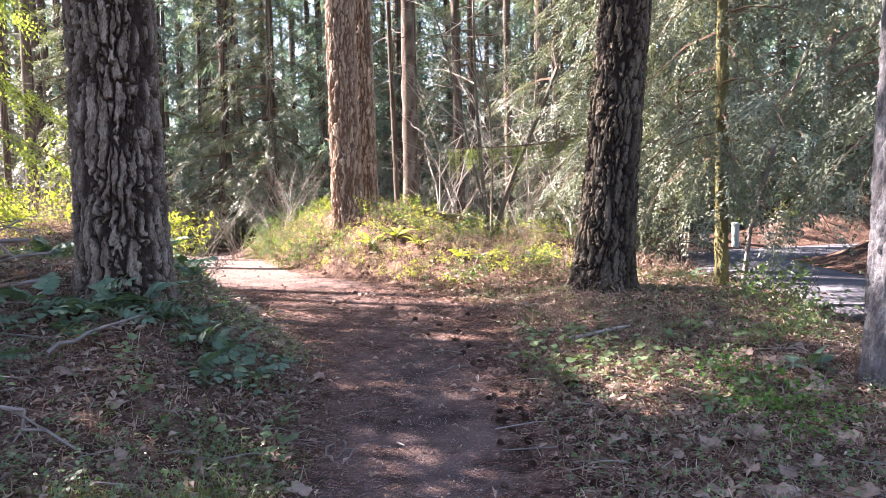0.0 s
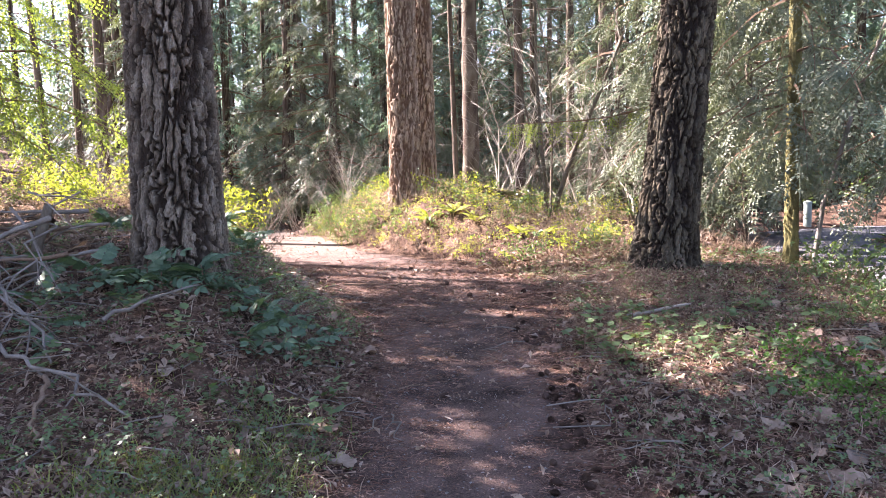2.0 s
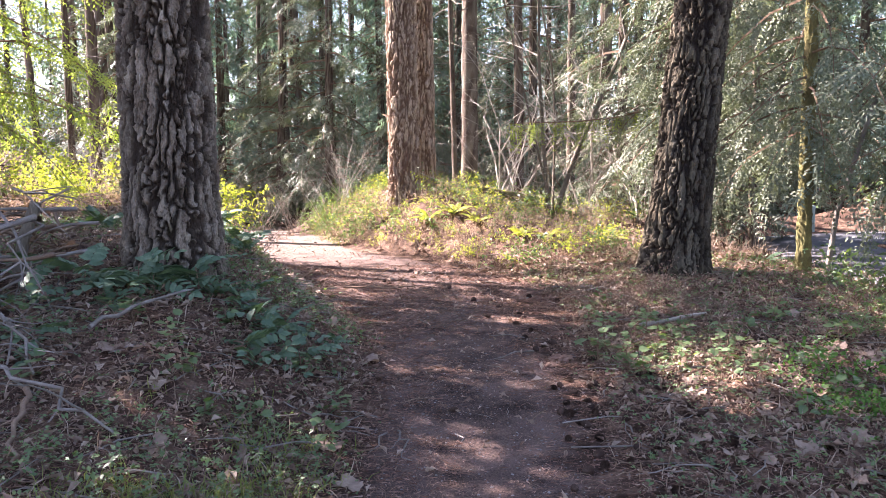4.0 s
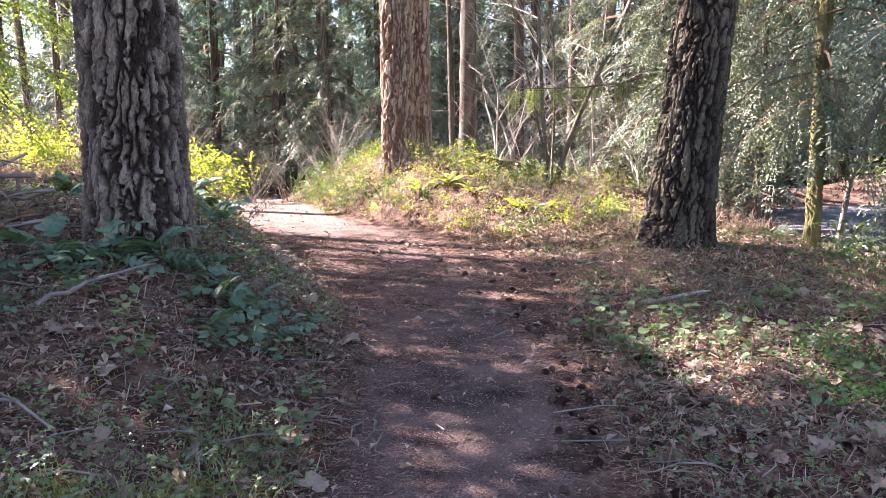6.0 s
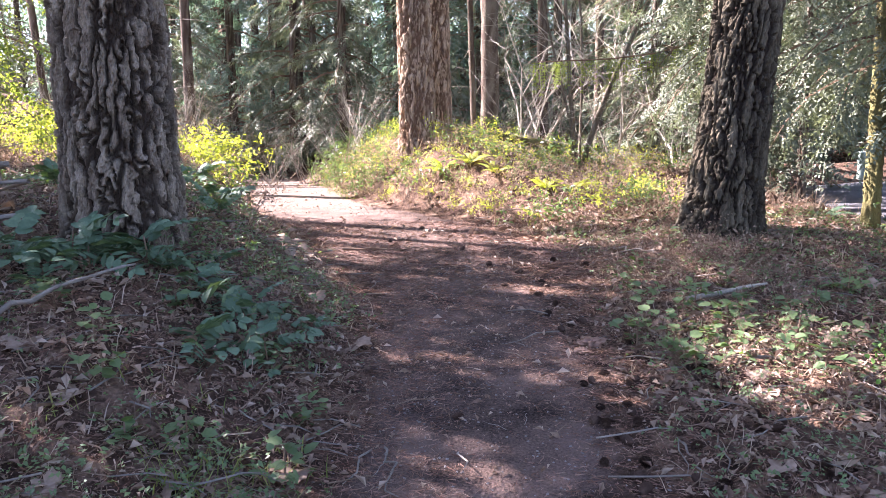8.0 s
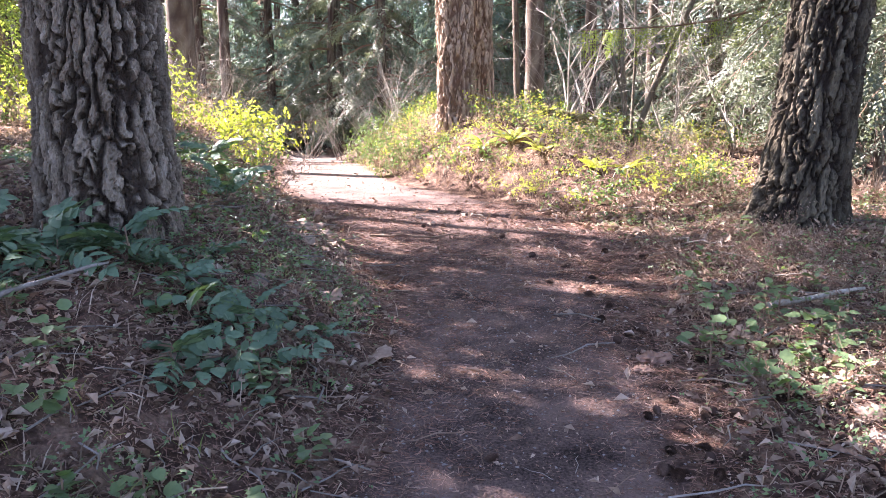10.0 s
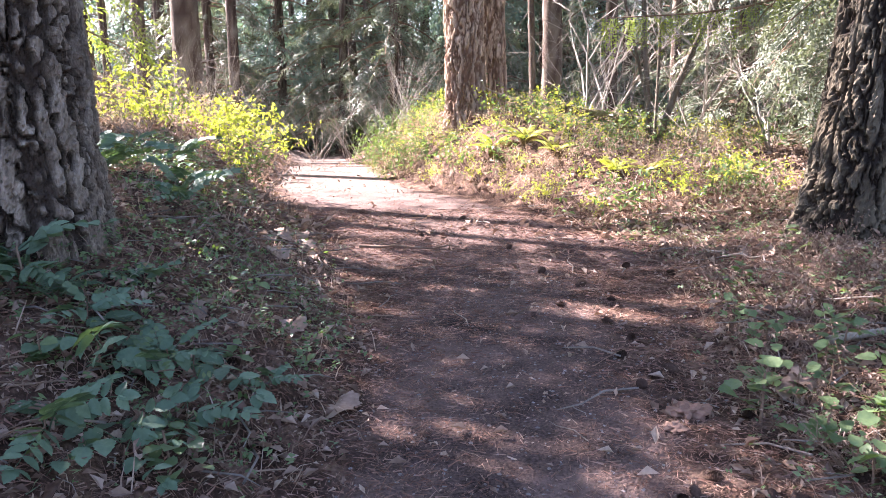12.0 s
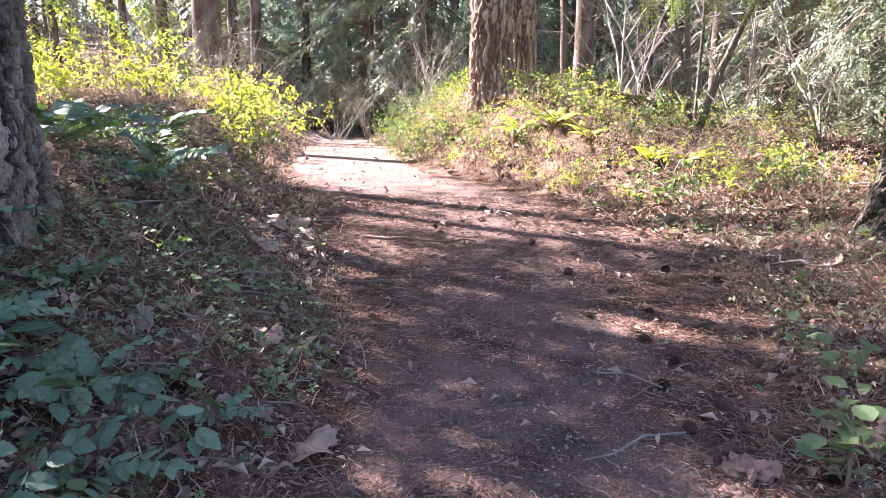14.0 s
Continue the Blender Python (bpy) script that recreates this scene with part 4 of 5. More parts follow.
def patch(n, xs, ys, keep):
    """Random places on the ground that suit keep(x, y)."""
    x, y = rng.uniform(*xs, n), rng.uniform(*ys, n)
    ok = rng.random(n) < keep(x, y)
    return x[ok], y[ok]


def off_trail(x, y):
    return smooth((np.abs(x - trail_x(y)) - half_width(y) * 0.8) / 0.5) * smooth((road_far(x, y) - 0.9) / 0.5)


def stuff(name, label, category, verts, faces, material, shade=False):
    return tagged(new(name, mesh_of(name, verts, faces, material, shade)), label, category, kind="stuff")


# fallen needles
x, y = patch(190000, (-3.2, 3.2), (2.2, 10.5), lambda x, y: 0.25 + 0.75 * fbm(x * 1.5, y * 1.5, 0, 71) ** 2 * 1.6 + 0.5 * np.exp(-(((np.abs(x - trail_x(y)) - 0.75) / 0.35) ** 2)) - 0.6 * np.exp(-(((x - trail_x(y)) / 0.3) ** 2)) * (y < 6.5))
n = len(x)
needle = np.array([(-0.5, -0.5, 0), (0.5, -0.5, 0), (0, 0.5, 0)])
v, f = scatter(needle, np.array([(0, 1, 2)]), np.column_stack([x, y, np.zeros(n)]), rots(rng.uniform(0, 6.28, n)), np.column_stack([rng.uniform(0.0018, 0.003, n), rng.uniform(0.025, 0.065, n), np.ones(n)]))
v[:, 2] += land(v[:, 0], v[:, 1]) + rng.uniform(0.004, 0.012, len(v))
stuff("pine_needles", "red-brown fallen needles strewn over the trail", "needles", v, f, needle_brown)

# small dead leaves
x, y = patch(105000, (-5.2, 4.4), (2.2, 10.0), lambda x, y: (0.06 + off_trail(x, y)) * (0.3 + fbm(x, y, 0, 72)))
x2, y2 = patch(22000, (-8, 5), (9, 17), lambda x, y: (0.03 + off_trail(x, y)) * 0.9)
x, y = np.concatenate([x, x2]), np.concatenate([y, y2])
n = len(x)
v, f = scatter(FOLD_V * np.array([1.0, 1, 1.5]), FOLD_F, on_land(x, y) + np.column_stack([np.zeros(n), np.zeros(n), rng.uniform(0.004, 0.035, n)]), rots(rng.uniform(0, 6.28, n), rng.normal(0, 0.5, n), rng.normal(0, 0.5, n)), (0.016 + 0.06 * rng.random(n) ** 3.5) * np.where(y > 9, 1.7, 1.0))
stuff("leaf_litter", "curled brown dead leaves covering the ground", "dead leaves", v, f, dead_leaf)

# low green ground cover
x, y = patch(90000, (-5, 4), (2.6, 9.5), lambda x, y: np.where(x > 0.3, 0.35, 0.75) * off_trail(x, y) * (0.15 + smooth((fbm(x * 1.1, y * 1.1, 0, 73) - 0.46) / 0.12)))
n = len(x)
v, f = scatter(LEAF_V * np.array([1.3, 0.9, 1]), LEAF_F[[0, 1, 3, 4]], on_land(x, y) + np.column_stack([np.zeros(n), np.zeros(n), rng.uniform(0.02, 0.11, n)]), rots(rng.uniform(0, 6.28, n), rng.normal(0, 0.4, n), rng.normal(0, 0.4, n)), 0.016 + 0.036 * rng.random(n) ** 2)
stuff("ground_cover", "small green leaves creeping over the litter", "ground cover", v, f, salal_green)

x, y = patch(9000, (1.4, 2.7), (4.0, 6.0), lambda x, y: np.clip(1.3 - np.hypot((x - 2.05) / 0.4, (y - 4.8) / 0.65), 0, 1) * smooth((fbm(x * 4, y * 4, 0, 74) - 0.46) / 0.08))
n = len(x)
v, f = scatter(LEAF_V * np.array([1.3, 0.9, 1]), LEAF_F, on_land(x, y) + np.column_stack([np.zeros(n), np.zeros(n), rng.uniform(0.02, 0.2, n) * fbm(x * 5, y * 5, 0, 78) * 1.6]), rots(rng.uniform(0, 6.28, n), rng.normal(0, 0.6, n), rng.normal(0, 0.6, n)), rng.uniform(0.016, 0.036, n))
stuff("herb_patch", "fresh bright green herbs beside the trail", "herbs", v, f, clover_green)

# grass and dry stalks
blade = np.array([(-0.5, 0, 0), (0.5, 0, 0), (0.35, 0.12, 0.5), (-0.35, 0.12, 0.5), (0, 0.5, 0.85)])
BLADE_F = np.array([(0, 1, 2), (0, 2, 3), (3, 2, 4)])


def blades(name, label, x, y, high, material, lean=0.5):
    n = len(x)
    v, f = scatter(blade, BLADE_F, on_land(x, y, -0.005), rots(rng.uniform(0, 6.28, n), -np.abs(rng.normal(0, lean, n)), rng.normal(0, 0.3, n)), np.column_stack([rng.uniform(0.003, 0.008, n), high * rng.uniform(0.5, 1.3, n), high * rng.uniform(0.5, 1.3, n)]))
    return stuff(name, label, "grass", v, f, material)


x, y = patch(12000, (-1.9, -0.5), (2.4, 4.4), lambda x, y: off_trail(x, y) * np.exp(-(((x + 1.25) / 0.45) ** 2) - ((y - 3.3) / 0.7) ** 2) * smooth((fbm(x * 2, y * 2, 0, 75) - 0.4) / 0.2))
blades("grass", "thin tufts of green and straw grass", x, y, 0.11, grass_green)
x, y = patch(46000, (-4.6, 3.6), (2.6, 9.6), lambda x, y: off_trail(x, y) * np.where(x > 0.3, 0.35, 0.3))
blades("dry_grass", "dry brown stalks and grass over the bank", x, y, 0.13, dead_fern, 1.1)

x, y = patch(16000, (-7, 4), (9.3, 17), lambda x, y: off_trail(x, y) * 0.8)
blades("dry_grass", "pale dry grass and stalks on the sunlit bank", x, y, 0.3, dead_fern, 0.9)

x, y = patch(5000, (-5.2, -1.4), (13.0, 18.5), lambda x, y: smooth((x - trail_x(y) - 0.55) / 0.3) * (1 - smooth((x - trail_x(y) - 1.3) / 0.5)))
blades("grass", "short sunlit pale green grass beside the crest of the trail", x, y, 0.16, grass_green, 0.6)

# twigs
x, y = patch(3200, (-5, 4.4), (2.3, 10.5), lambda x, y: 0.08 + 0.6 * off_trail(x, y))
n = len(x)
line = np.array([(0, -0.5, 0), (0.06, -0.1, 0.04), (-0.03, 0.25, 0.02), (0.03, 0.5, 0.0)])
tv, tf = tube(line, np.array([0.012, 0.012, 0.01, 0.005]), 4)
v, f = scatter(tv, tf, on_land(x, y, 0.012), rots(rng.uniform(0, 6.28, n), rng.normal(0, 0.12, n), 0), rng.uniform(0.1, 0.5, n) ** 1.2)
stuff("twigs", "small grey and brown fallen twigs", "twigs", v, f, twig_grey)

x, y = patch(7000, (-4.6, 4.0), (2.3, 10.0), lambda x, y: 0.03 + 0.6 * off_trail(x, y))
n = len(x)
v, f = scatter(tv, tf, on_land(x, y, 0.02), rots(rng.uniform(0, 6.28, n), rng.normal(0, 0.25, n), 0), rng.uniform(0.08, 0.32, n) ** 1.1)
stuff("brown_twigs", "brown fern stalks and twigs over the litter", "twigs", v, f, twig_brown)

# pebbles and crumbs on the trail
x, y = patch(5000, (-1.6, 1.6), (2.2, 8), lambda x, y: 1 - off_trail(x, y))
n = len(x)
peb = np.array([(1, 0, 0), (0, 1, 0), (-1, 0, 0), (0, -1, 0), (0, 0, 0.7), (0.7, 0.7, 0.3), (-0.7, -0.6, 0.35)], float)
PEB_F = np.array([(0, 5, 4), (5, 1, 4), (1, 2, 4), (2, 6, 4), (6, 3, 4), (3, 0, 4)])
v, f = scatter(peb, PEB_F, on_land(x, y, -0.001), rots(rng.uniform(0, 6.28, n)), rng.uniform(0.003, 0.010, n) ** 1.0)
stuff("pebbles", "small pale pebbles and wood crumbs on the trail", "pebbles", v, f, stone_grey)


x, y = patch(48000, (-2.4, 2.4), (2.2, 9.5), lambda x, y: 0.35 + 0.65 * fbm(x * 3, y * 3, 0, 77))
n = len(x)
v, f = scatter(LEAF_V * np.array([0.8, 1, 2]), LEAF_F[::2], on_land(x, y, 0.004), rots(rng.uniform(0, 6.28, n), rng.normal(0, 0.4, n), rng.normal(0, 0.4, n)), rng.uniform(0.006, 0.019, n))
x, y = patch(12000, (-6, 1), (9.5, 18), lambda x, y: 1 - 0.8 * off_trail(x, y))
n = len(x)
v2, f2 = scatter(LEAF_V * np.array([0.8, 1, 2]), LEAF_F[::2], on_land(x, y, 0.005), rots(rng.uniform(0, 6.28, n), rng.normal(0, 0.4, n), rng.normal(0, 0.4, n)), rng.uniform(0.012, 0.04, n))
v, f = joined([(v, f), (v2, f2)])
stuff("bark_crumbs", "brown bark crumbs and leaf scraps on the trail", "crumbs", v, f, needle_brown)

# ---- single fallen things ----
def cone_mesh():
    rows, per = 9, 8
    v, f = [], []
    for r in range(rows):
        s = r / (rows - 1)
        rad, y = 0.019 * math.sin(math.pi * (0.12 + 0.8 * s)) ** 0.8, (s - 0.5) * 0.07
        for k in range(per):
            a = (k + 0.5 * (r % 2)) * 2 * math.pi / per
            b, w = len(v), 0.5
            c0, c1, cm = a - w * 0.7, a + w * 0.7, a
            v += [(rad * 0.55 * math.cos(c0), y - 0.004, rad * 0.55 * math.sin(c0)), (rad * 0.55 * math.cos(c1), y - 0.004, rad * 0.55 * math.sin(c1)), (rad * 1.25 * math.cos(c1), y + 0.006, rad * 1.25 * math.sin(c1)), (rad * 1.45 * math.cos(cm), y + 0.009, rad * 1.45 * math.sin(cm)), (rad * 1.25 * math.cos(c0), y + 0.006, rad * 1.25 * math.sin(c0))]
            f += [(b, b + 1, b + 2), (b, b + 2, b + 3), (b, b + 3, b + 4)]
    t, tf = tube(np.column_stack([np.zeros(5), np.linspace(-0.036, 0.036, 5), np.zeros(5)]), [0.006, 0.012, 0.014, 0.011, 0.004], 7)
    return mesh_of("fir_cone", np.concatenate([np.array(v), t]), [np.array(f), tf + len(v)], cone_brown)


cone = cone_mesh()
for k in range(145):
    if k < 105:
        x, y = rng.uniform(0.25, 1.2), rng.uniform(2.6, 5.4)
    else:
        y = rng.uniform(2.6, 10.5)
        x = float(trail_x(y)) + rng.normal(0.75, 0.5)
    ob = tagged(new("fir_cone", cone), "dark brown fir cone lying on the trail", "fir cone", "fir cones on the trail")
    ob.matrix_basis = pose(x, y, float(land(x, y)) + 0.016, rng.normal(0, 8), rng.uniform(0, 360), rng.uniform(0, 360)) @ Matrix.Scale(rng.uniform(0.6, 1.0), 4)


def maple_mesh(seed):
    """A five-lobed dry leaf with toothed edge and curled lobes."""
    r = np.random.default_rng(seed)
    a = np.linspace(-0.5 * np.pi + 0.25, 1.5 * np.pi - 0.25, 61)
    lobes = np.abs(np.cos((a - np.pi / 2) * 1.42)) ** 0.7
    rad = 0.42 + 0.58 * lobes * (0.72 + 0.28 * np.cos((a - np.pi / 2) * 0.7)) + 0.05 * np.sin(a * 17)
    x, y = rad * np.cos(a), rad * np.sin(a)
    mid = np.column_stack([x * 0.5, y * 0.5])
    ring = np.column_stack([x, y])
    def bend(p):
        d = np.hypot(p[:, 0], p[:, 1])
        return 0.18 * d * d * np.sin(3 * np.arctan2(p[:, 1], p[:, 0]) + seed) + 0.12 * d * r.uniform(-0.5, 1.0)
    v = np.concatenate([[[0, 0, 0]], np.column_stack([mid, bend(mid)]), np.column_stack([ring, bend(ring) * 1.4])])
    k = np.arange(60)
    tri = np.stack([np.zeros(60, int), 1 + k, 2 + k], -1)
    quad = np.stack([1 + k, 62 + k, 63 + k, 2 + k], -1)
    s = np.array([(0, 0.02, 0.0), (0, -0.3, 0.03), (0.06, -0.75, 0.0)])
    tv, tf = tube(s, [0.02, 0.014, 0.012], 4)
    return mesh_of("maple_leaf", np.concatenate([v, tv]), [tri, np.concatenate([quad, tf + len(v)])], dead_leaf, True)


maples = [maple_mesh(k) for k in range(4)]


def maple(x, y, size, tilt=10.0):
    ob = tagged(new("maple_leaf", maples[int(rng.integers(0, 4))]), "large dry tan maple leaf on the ground", "leaf", "fallen maple leaves")
    ob.matrix_basis = pose(x, y, float(land(x, y)) + 0.02, rng.normal(0, tilt), rng.normal(0, tilt), rng.uniform(0, 360)) @ Matrix.Scale(size, 4)


maple(-1.0, 5.66, 0.13, 4)
for x, y, s in ((0.78, 5.98, 0.12), (0.86, 6.1, 0.1), (-1.75, 4.0, 0.1), (-2.15, 4.35, 0.1), (-0.95, 4.1, 0.1), (-0.75, 3.7, 0.09), (1.55, 3.6, 0.12), (1.75, 3.9, 0.12), (1.9, 3.5, 0.12), (1.3, 3.7, 0.1), (1.6, 4.2, 0.1)):
    maple(x, y, s, 14)
for _ in range(110):
    x, y = rng.uniform(-4.5, 3.8), rng.uniform(2.6, 9.5)
    if rng.random() < float(off_trail(x, y)):
        maple(x, y, rng.uniform(0.06, 0.12), 16)

for _ in range(60):
    x, y = rng.uniform(0.9, 3.0), rng.uniform(2.9, 6.0)
    if rng.random() < float(off_trail(x, y)):
        maple(x, y, rng.uniform(0.05, 0.085), 18)


def fallen(name, label, start, end, radius, material, bend=0.2, twigs=0, sides=7):
    """A fallen branch that lies on the ground."""
    (ax, ay, az), (bx, by, bz) = start, end
    t = np.linspace(0, 1, 9)
    p = np.column_stack([ax + (bx - ax) * t, ay + (by - ay) * t, az + (bz - az) * t])
    length = np.linalg.norm(p[-1] - p[0])
    p[1:-1] += rng.normal(0, bend * 0.06 * length, (7, 3)) * np.array([1, 1, 0.4])
    p[:, 2] += land(p[:, 0], p[:, 1], False) + radius * 0.8
    ob = thing(name, label, "branch")
    part("stick", mesh_of("stick", *tube(p, radius * np.linspace(1, 0.45, 9), sides), material, True), ob)
    for k in range(twigs):
        i = int(rng.integers(2, 8))
        d = p[i] - p[i - 1] + rng.normal(0, 0.5, 3) * np.linalg.norm(p[1] - p[0]) * np.array([1.6, 1.6, 0.6])
        tb, _ = crooked(p[i], d, length * rng.uniform(0.2, 0.45), radius * 0.45, 6, 0.35, 0.03, 4)
        part("twig", mesh_of("twig", *tb, material), ob)
    return ob


fallen("fallen_branch", "short pale barkless stick lying beside the trail", (1.02, 6.42, 0.05), (1.56, 6.55, 0.05), 0.02, bark_pale, 0.1)
fallen("fallen_branch", "bare pale branch on the bank", (-2.9, 4.1, 0.12), (-1.75, 3.55, 0.03), 0.014, twig_grey, 0.5, 4)
fallen("fallen_branch", "bare pale branch on the bank", (-3.1, 4.55, 0.3), (-2.35, 3.95, 0.05), 0.014, twig_grey, 0.6, 6)
fallen("fallen_branch", "bare pale branch on the bank", (-2.3, 4.4, 0.08), (-1.95, 5.0, 0.1), 0.014, twig_grey, 0.3, 1)
fallen("fallen_branch", "bare forked branch leaning from the brush", (-3.2, 4.75, 0.5), (-2.55, 4.05, 0.05), 0.011, twig_grey, 0.7, 9)
fallen("fallen_branch", "bare forked branch leaning from the brush", (-2.95, 4.95, 0.5), (-2.75, 4.1, 0.1), 0.009, twig_grey, 0.7, 8)
fallen("fallen_branch", "bare forked branch leaning from the brush", (-3.6, 4.6, 0.4), (-2.7, 4.35, 0.1), 0.01, twig_grey, 0.7, 8)
fallen("fallen_branch", "thin dark branch on the bank", (-2.3, 3.8, 0.05), (-2.0, 3.2, 0.02), 0.014, twig_brown, 0.5, 2)
fallen("fallen_branch", "thin curved twig at the edge of the trail", (-0.62, 4.45, 0.01), (-0.5, 4.05, 0.01), 0.006, twig_grey, 0.8, 1)
fallen("fallen_branch", "thin forked twig on the trail", (0.62, 4.6, 0.01), (0.72, 4.1, 0.01), 0.006, twig_grey, 0.6, 2)
fallen("fallen_branch", "thin dead branch below the dark fir", (0.75, 8.3, 0.05), (1.1, 7.6, 0.1), 0.01, twig_grey, 0.6, 3)
fallen("fallen_branch", "curved root-like branch across the bank", (-1.7, 8.4, 0.05), (-0.95, 8.5, 0.03), 0.012, twig_brown, 0.5, 2)

pile = thing("brush_pile", "heap of grey and brown dead branches", "brush pile", pose(-3.7, 5.3, float(land(-3.7, 5.3))))
for k in range(64):
    a, h = rng.uniform(0, 6.28), rng.uniform(0.0, 0.75)
    s = (float(np.clip(rng.normal(-0.1, 0.4), -0.9, 0.35)), rng.normal(0, 0.4), h * 0.55)
    d = (math.cos(a), math.sin(a), rng.normal(-0.08, 0.16))
    tb, _ = crooked(np.array(s) - np.array(d) * 0.6, d, rng.uniform(0.5, 1.05), rng.uniform(0.008, 0.024), 8, 0.28, 0.03, 5)
    part("branch", mesh_of("branch", *tb, twig_grey if rng.random() < 0.4 else twig_brown, True), pile)
for k in range(7):
    out, _ = bushy((rng.normal(0.3, 0.3), rng.normal(-0.5, 0.25), rng.uniform(0.2, 0.7)), (rng.uniform(0.1, 0.8), rng.uniform(-0.8, 0), rng.uniform(-0.5, 0.2)), 0.8, 0.012, 1, 0.7, 6, 0.08, 0.3)
    part("branch_spray", mesh_of("branch_spray", *joined(out), twig_grey), pile, kind="stuff")
part("stub", mesh_of("stub", *tube(np.array([(0.35, 0.1, -0.1), (0.42, 0.1, 0.25), (0.52, 0.12, 0.52)]), [0.045, 0.04, 0.036], 9), bark_dark, True), pile)

# ---- things on the sunlit bank ----
alder = thing("alder", "slim many-stemmed alder with bare grey branches", "tree", standing(0.8, 13.4, 0.05))
for d, r, s in (((-0.02, 0.0, 1.0), 0.036, 1), ((0.15, 0.0, 1.0), 0.044, 2), ((-0.11, 0.05, 1.0), 0.022, 3), ((0.06, 0.1, 1.0), 0.022, 4)):
    tb, line = crooked((rng.normal(0, 0.06), rng.normal(0, 0.06), 0), d, 6.5, r, 14, 0.1, 0, 8, 0.3)
    part("stem", mesh_of("stem", *tb, bark_dark, True), alder)
    for k in range(9):
        i = int(rng.integers(3, 11))
        a = rng.uniform(0, 6.28)
        out, _ = bushy(line[i], (math.cos(a), math.sin(a), rng.uniform(0.2, 1.2)), rng.uniform(1.0, 2.0), r * 0.3, 1, 0.6, 4, 0.02, 0.2)
        part("branch_spray", mesh_of("branch_spray", *joined(out), bark_pale), alder, kind="stuff")
for x, y, hgt in ((-0.1, 14.6, 3.8), (1.5, 14.8, 4.2), (0.2, 15.6, 4.0), (2.2, 13.2, 3.6)):
    ob = thing("vine_maple", "leafless pale arching shrub", "shrub", standing(x, y, 0.05), "leafless arching shrubs")
    for k in range(4):
        a = rng.uniform(0, 6.28)
        out, _ = bushy((0, 0, 0), (0.45 * math.cos(a), 0.45 * math.sin(a), 1.0), hgt * rng.uniform(0.7, 1.1), 0.017, 2, 0.6, 4, 0.03, 0.45)
        part("branched_stem", mesh_of("branched_stem", *joined(out), bark_pale), ob, kind="stuff")
for x, y, hgt in ((0.7, 14.3, 2.6), (1.3, 14.1, 2.3), (1.9, 14.0, 2.8), (2.5, 14.4, 3.0), (0.4, 15.2, 2.8), (1.5, 15.6, 3.2), (2.9, 12.6, 2.2)):
    ob = thing("vine_maple", "tangle of thin leafless twigs on the bank", "shrub", standing(x, y, 0.05), "leafless arching shrubs")
    for k in range(6):
        a = rng.uniform(0, 6.28)
        out, _ = bushy((0, 0, 0), (0.8 * math.cos(a), 0.8 * math.sin(a), 1.0), hgt * rng.uniform(0.6, 1.1), 0.008, 2, 0.6, 4, 0.06, 0.5)
        part("branched_stem", mesh_of("branched_stem", *joined(out), bark_pale if k % 2 else twig_grey), ob, kind="stuff")
bough = [x for x in bpy.data.objects if x.get("label") == "young drooping cedar behind the dark fir"][0]
back = bough.matrix_basis.inverted()
line = np.array([(2.55, 11.65, 2.5), (2.1, 11.85, 2.3), (1.65, 12.05, 2.2), (1.15, 12.2, 2.16), (0.6, 12.2, 2.15), (0.1, 12.1, 2.14)])
local = np.array([back @ Vector(p) for p in line])
part("bough", mesh_of("bough", *tube(local, [0.02, 0.017, 0.014, 0.011, 0.008, 0.004], 5), twig_brown, True), bough)
t = np.sort(rng.uniform(0.3, 5, 52))
spots = np.stack([np.interp(t, np.arange(6), local[:, k]) for k in range(3)], -1)
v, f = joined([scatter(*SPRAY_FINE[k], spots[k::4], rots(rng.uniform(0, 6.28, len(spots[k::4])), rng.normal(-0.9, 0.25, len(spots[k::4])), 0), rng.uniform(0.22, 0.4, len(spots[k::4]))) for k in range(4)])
# This bough wears the lit copy of the tree's green, sunlight in its colour.
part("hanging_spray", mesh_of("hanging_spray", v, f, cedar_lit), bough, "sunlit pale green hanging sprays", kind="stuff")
stub = thing("mossy_log", "broken log end with green moss on the bank", "log", pose(0.3, 14.0, float(land(0.3, 14.0)) + 0.22, 0, 0, 18))
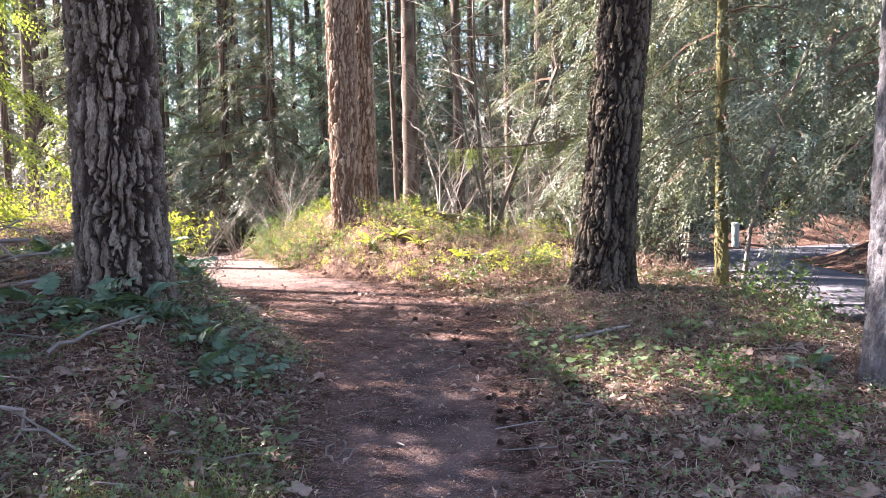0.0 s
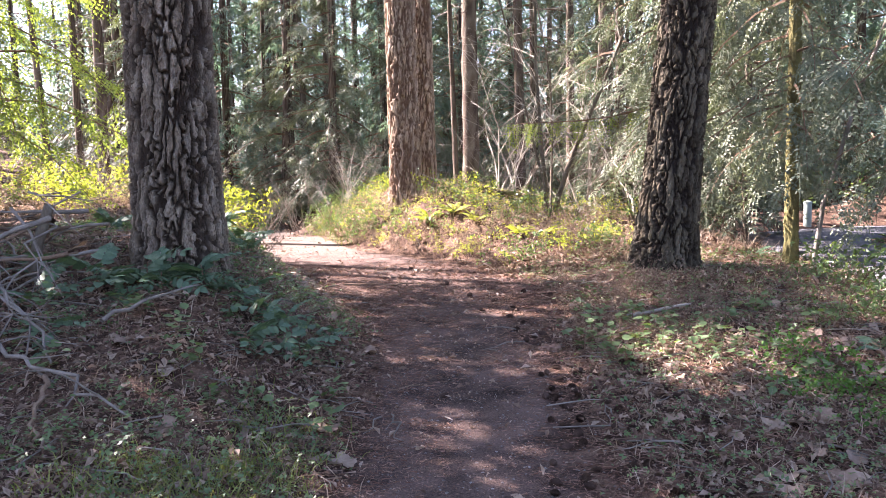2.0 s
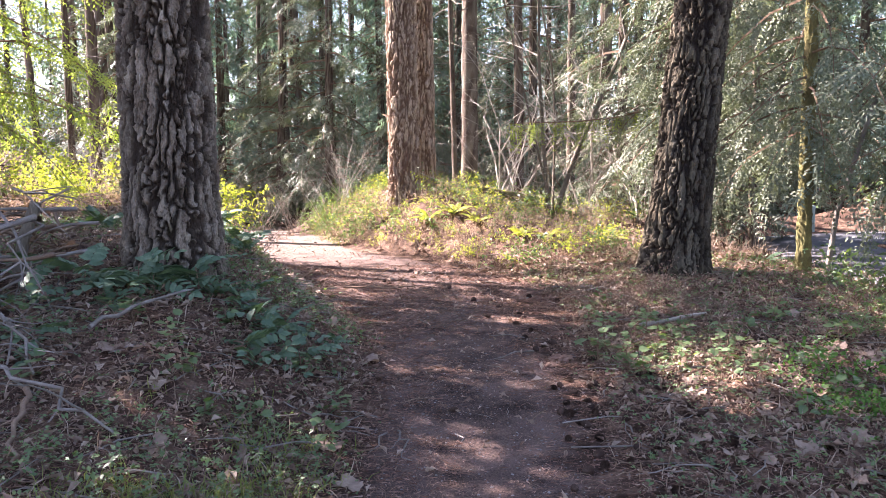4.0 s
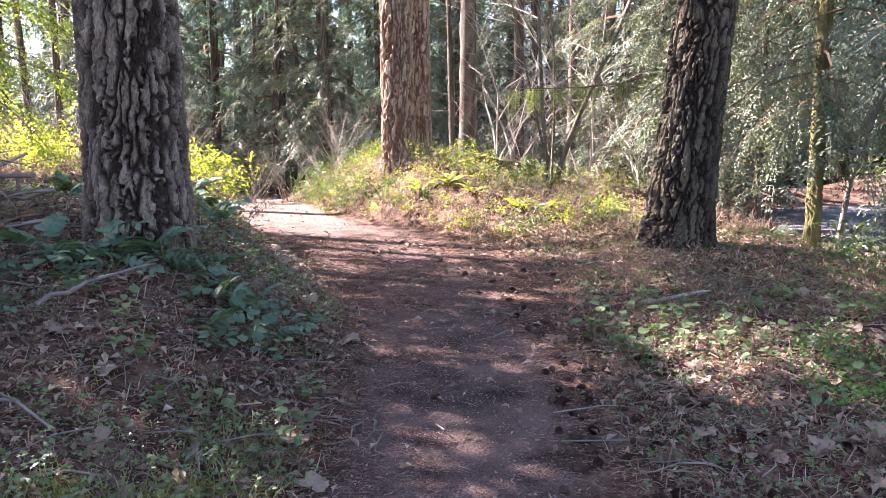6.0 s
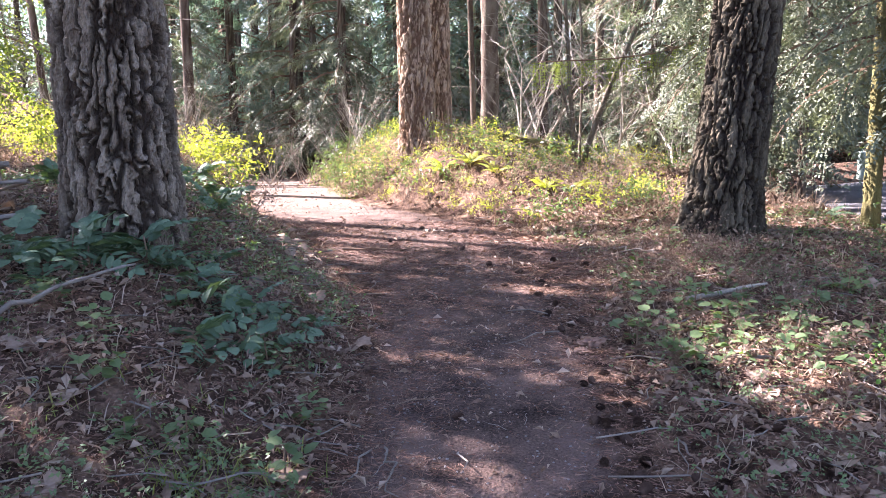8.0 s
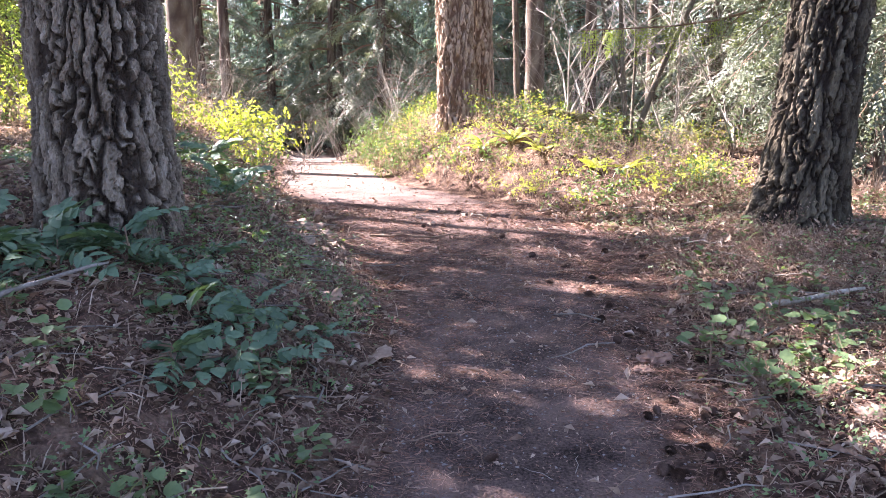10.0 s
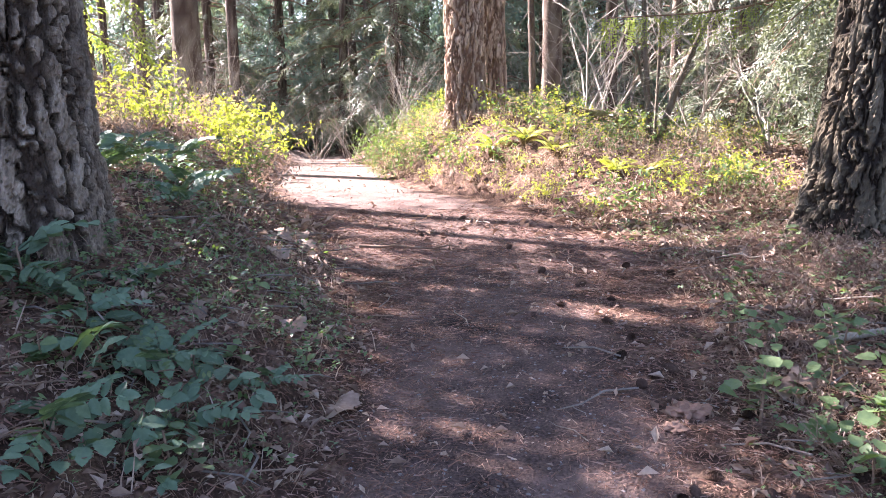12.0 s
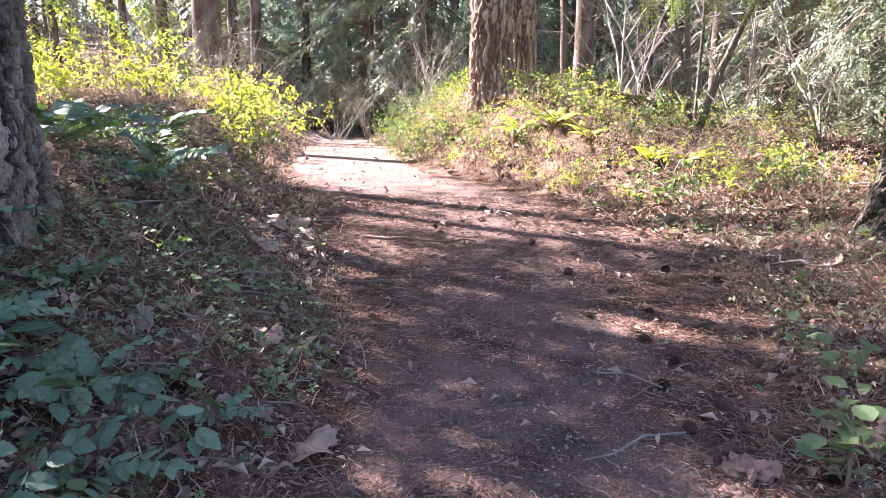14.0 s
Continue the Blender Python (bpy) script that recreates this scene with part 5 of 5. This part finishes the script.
part("log", mesh_of("log", *tube(np.array([(-0.75, 0, 0.18), (-0.4, 0, 0.1), (0, 0, 0.02), (0.25, 0, -0.1), (0.42, 0.0, -0.26)]), [0.05, 0.065, 0.08, 0.085, 0.07], 12), bark_moss, True), stub)
tb, _ = crooked((-0.7, 0, 0.15), (-1, 0.1, 0.25), 1.5, 0.016, 8, 0.25, -0.06, 5)
part("branch", mesh_of("branch", *tb, bark_pale), stub)
snag = thing("sapling", "thin grey leaning stem beside the mossy cedar", "tree", standing(3.35, 8.75, 0.05))
part("stem", mesh_of("stem", *tube(np.array([(0, 0, 0), (0.1, 0, 0.8), (0.42, 0, 1.9), (0.9, 0.1, 3.2), (1.3, 0.2, 5.0)]), [0.032, 0.026, 0.023, 0.018, 0.01], 8), twig_grey, True), snag)

px, py = 6.15, 16.4
post = thing("marker_post", "pale green round utility marker post by the road", "post", pose(px, py, float(land(px, py)) - 0.05))
ring = [(0.075, 0.0), (0.075, 0.5), (0.07, 0.53), (0.05, 0.685), (0.0, 0.69)]
part("shaft", mesh_of("shaft", *tube(np.array([(0, 0, z) for _, z in ring[:3]]), [r for r, _ in ring[:3]], 20), post_paint, True), post)
part("cap", mesh_of("cap", *tube(np.array([(0, 0, 0.51), (0, 0, 0.54), (0, 0, 0.56), (0, 0, 0.57)]), [0.082, 0.082, 0.06, 0.001], 20), post_paint, True), post)
clod = bmesh.new()
bmesh.ops.create_icosphere(clod, subdivisions=3, radius=0.11)
for vert in clod.verts:
    p = vert.co.normalized()
    vert.co *= 0.7 + 0.6 * noise.noise(p * 2.2) + 0.3 * noise.noise(p * 6)
    vert.co.z *= 0.45
clod_mesh = bpy.data.meshes.new("soil_clod")
clod.to_mesh(clod_mesh)
clod.free()
clod_mesh.materials.append(needle_brown)
for x, y, s in ((0.36, 5.85, 0.9), (0.3, 5.7, 0.5), (0.15, 8.4, 0.8)):
    ob = tagged(new("soil_clod", clod_mesh), "lump of crumbly soil on the trail edge", "soil clod", "soil clods")
    ob.matrix_basis = pose(x, y, float(land(x, y)) + 0.01, 0, 0, x * 900) @ Matrix.Scale(s, 4)
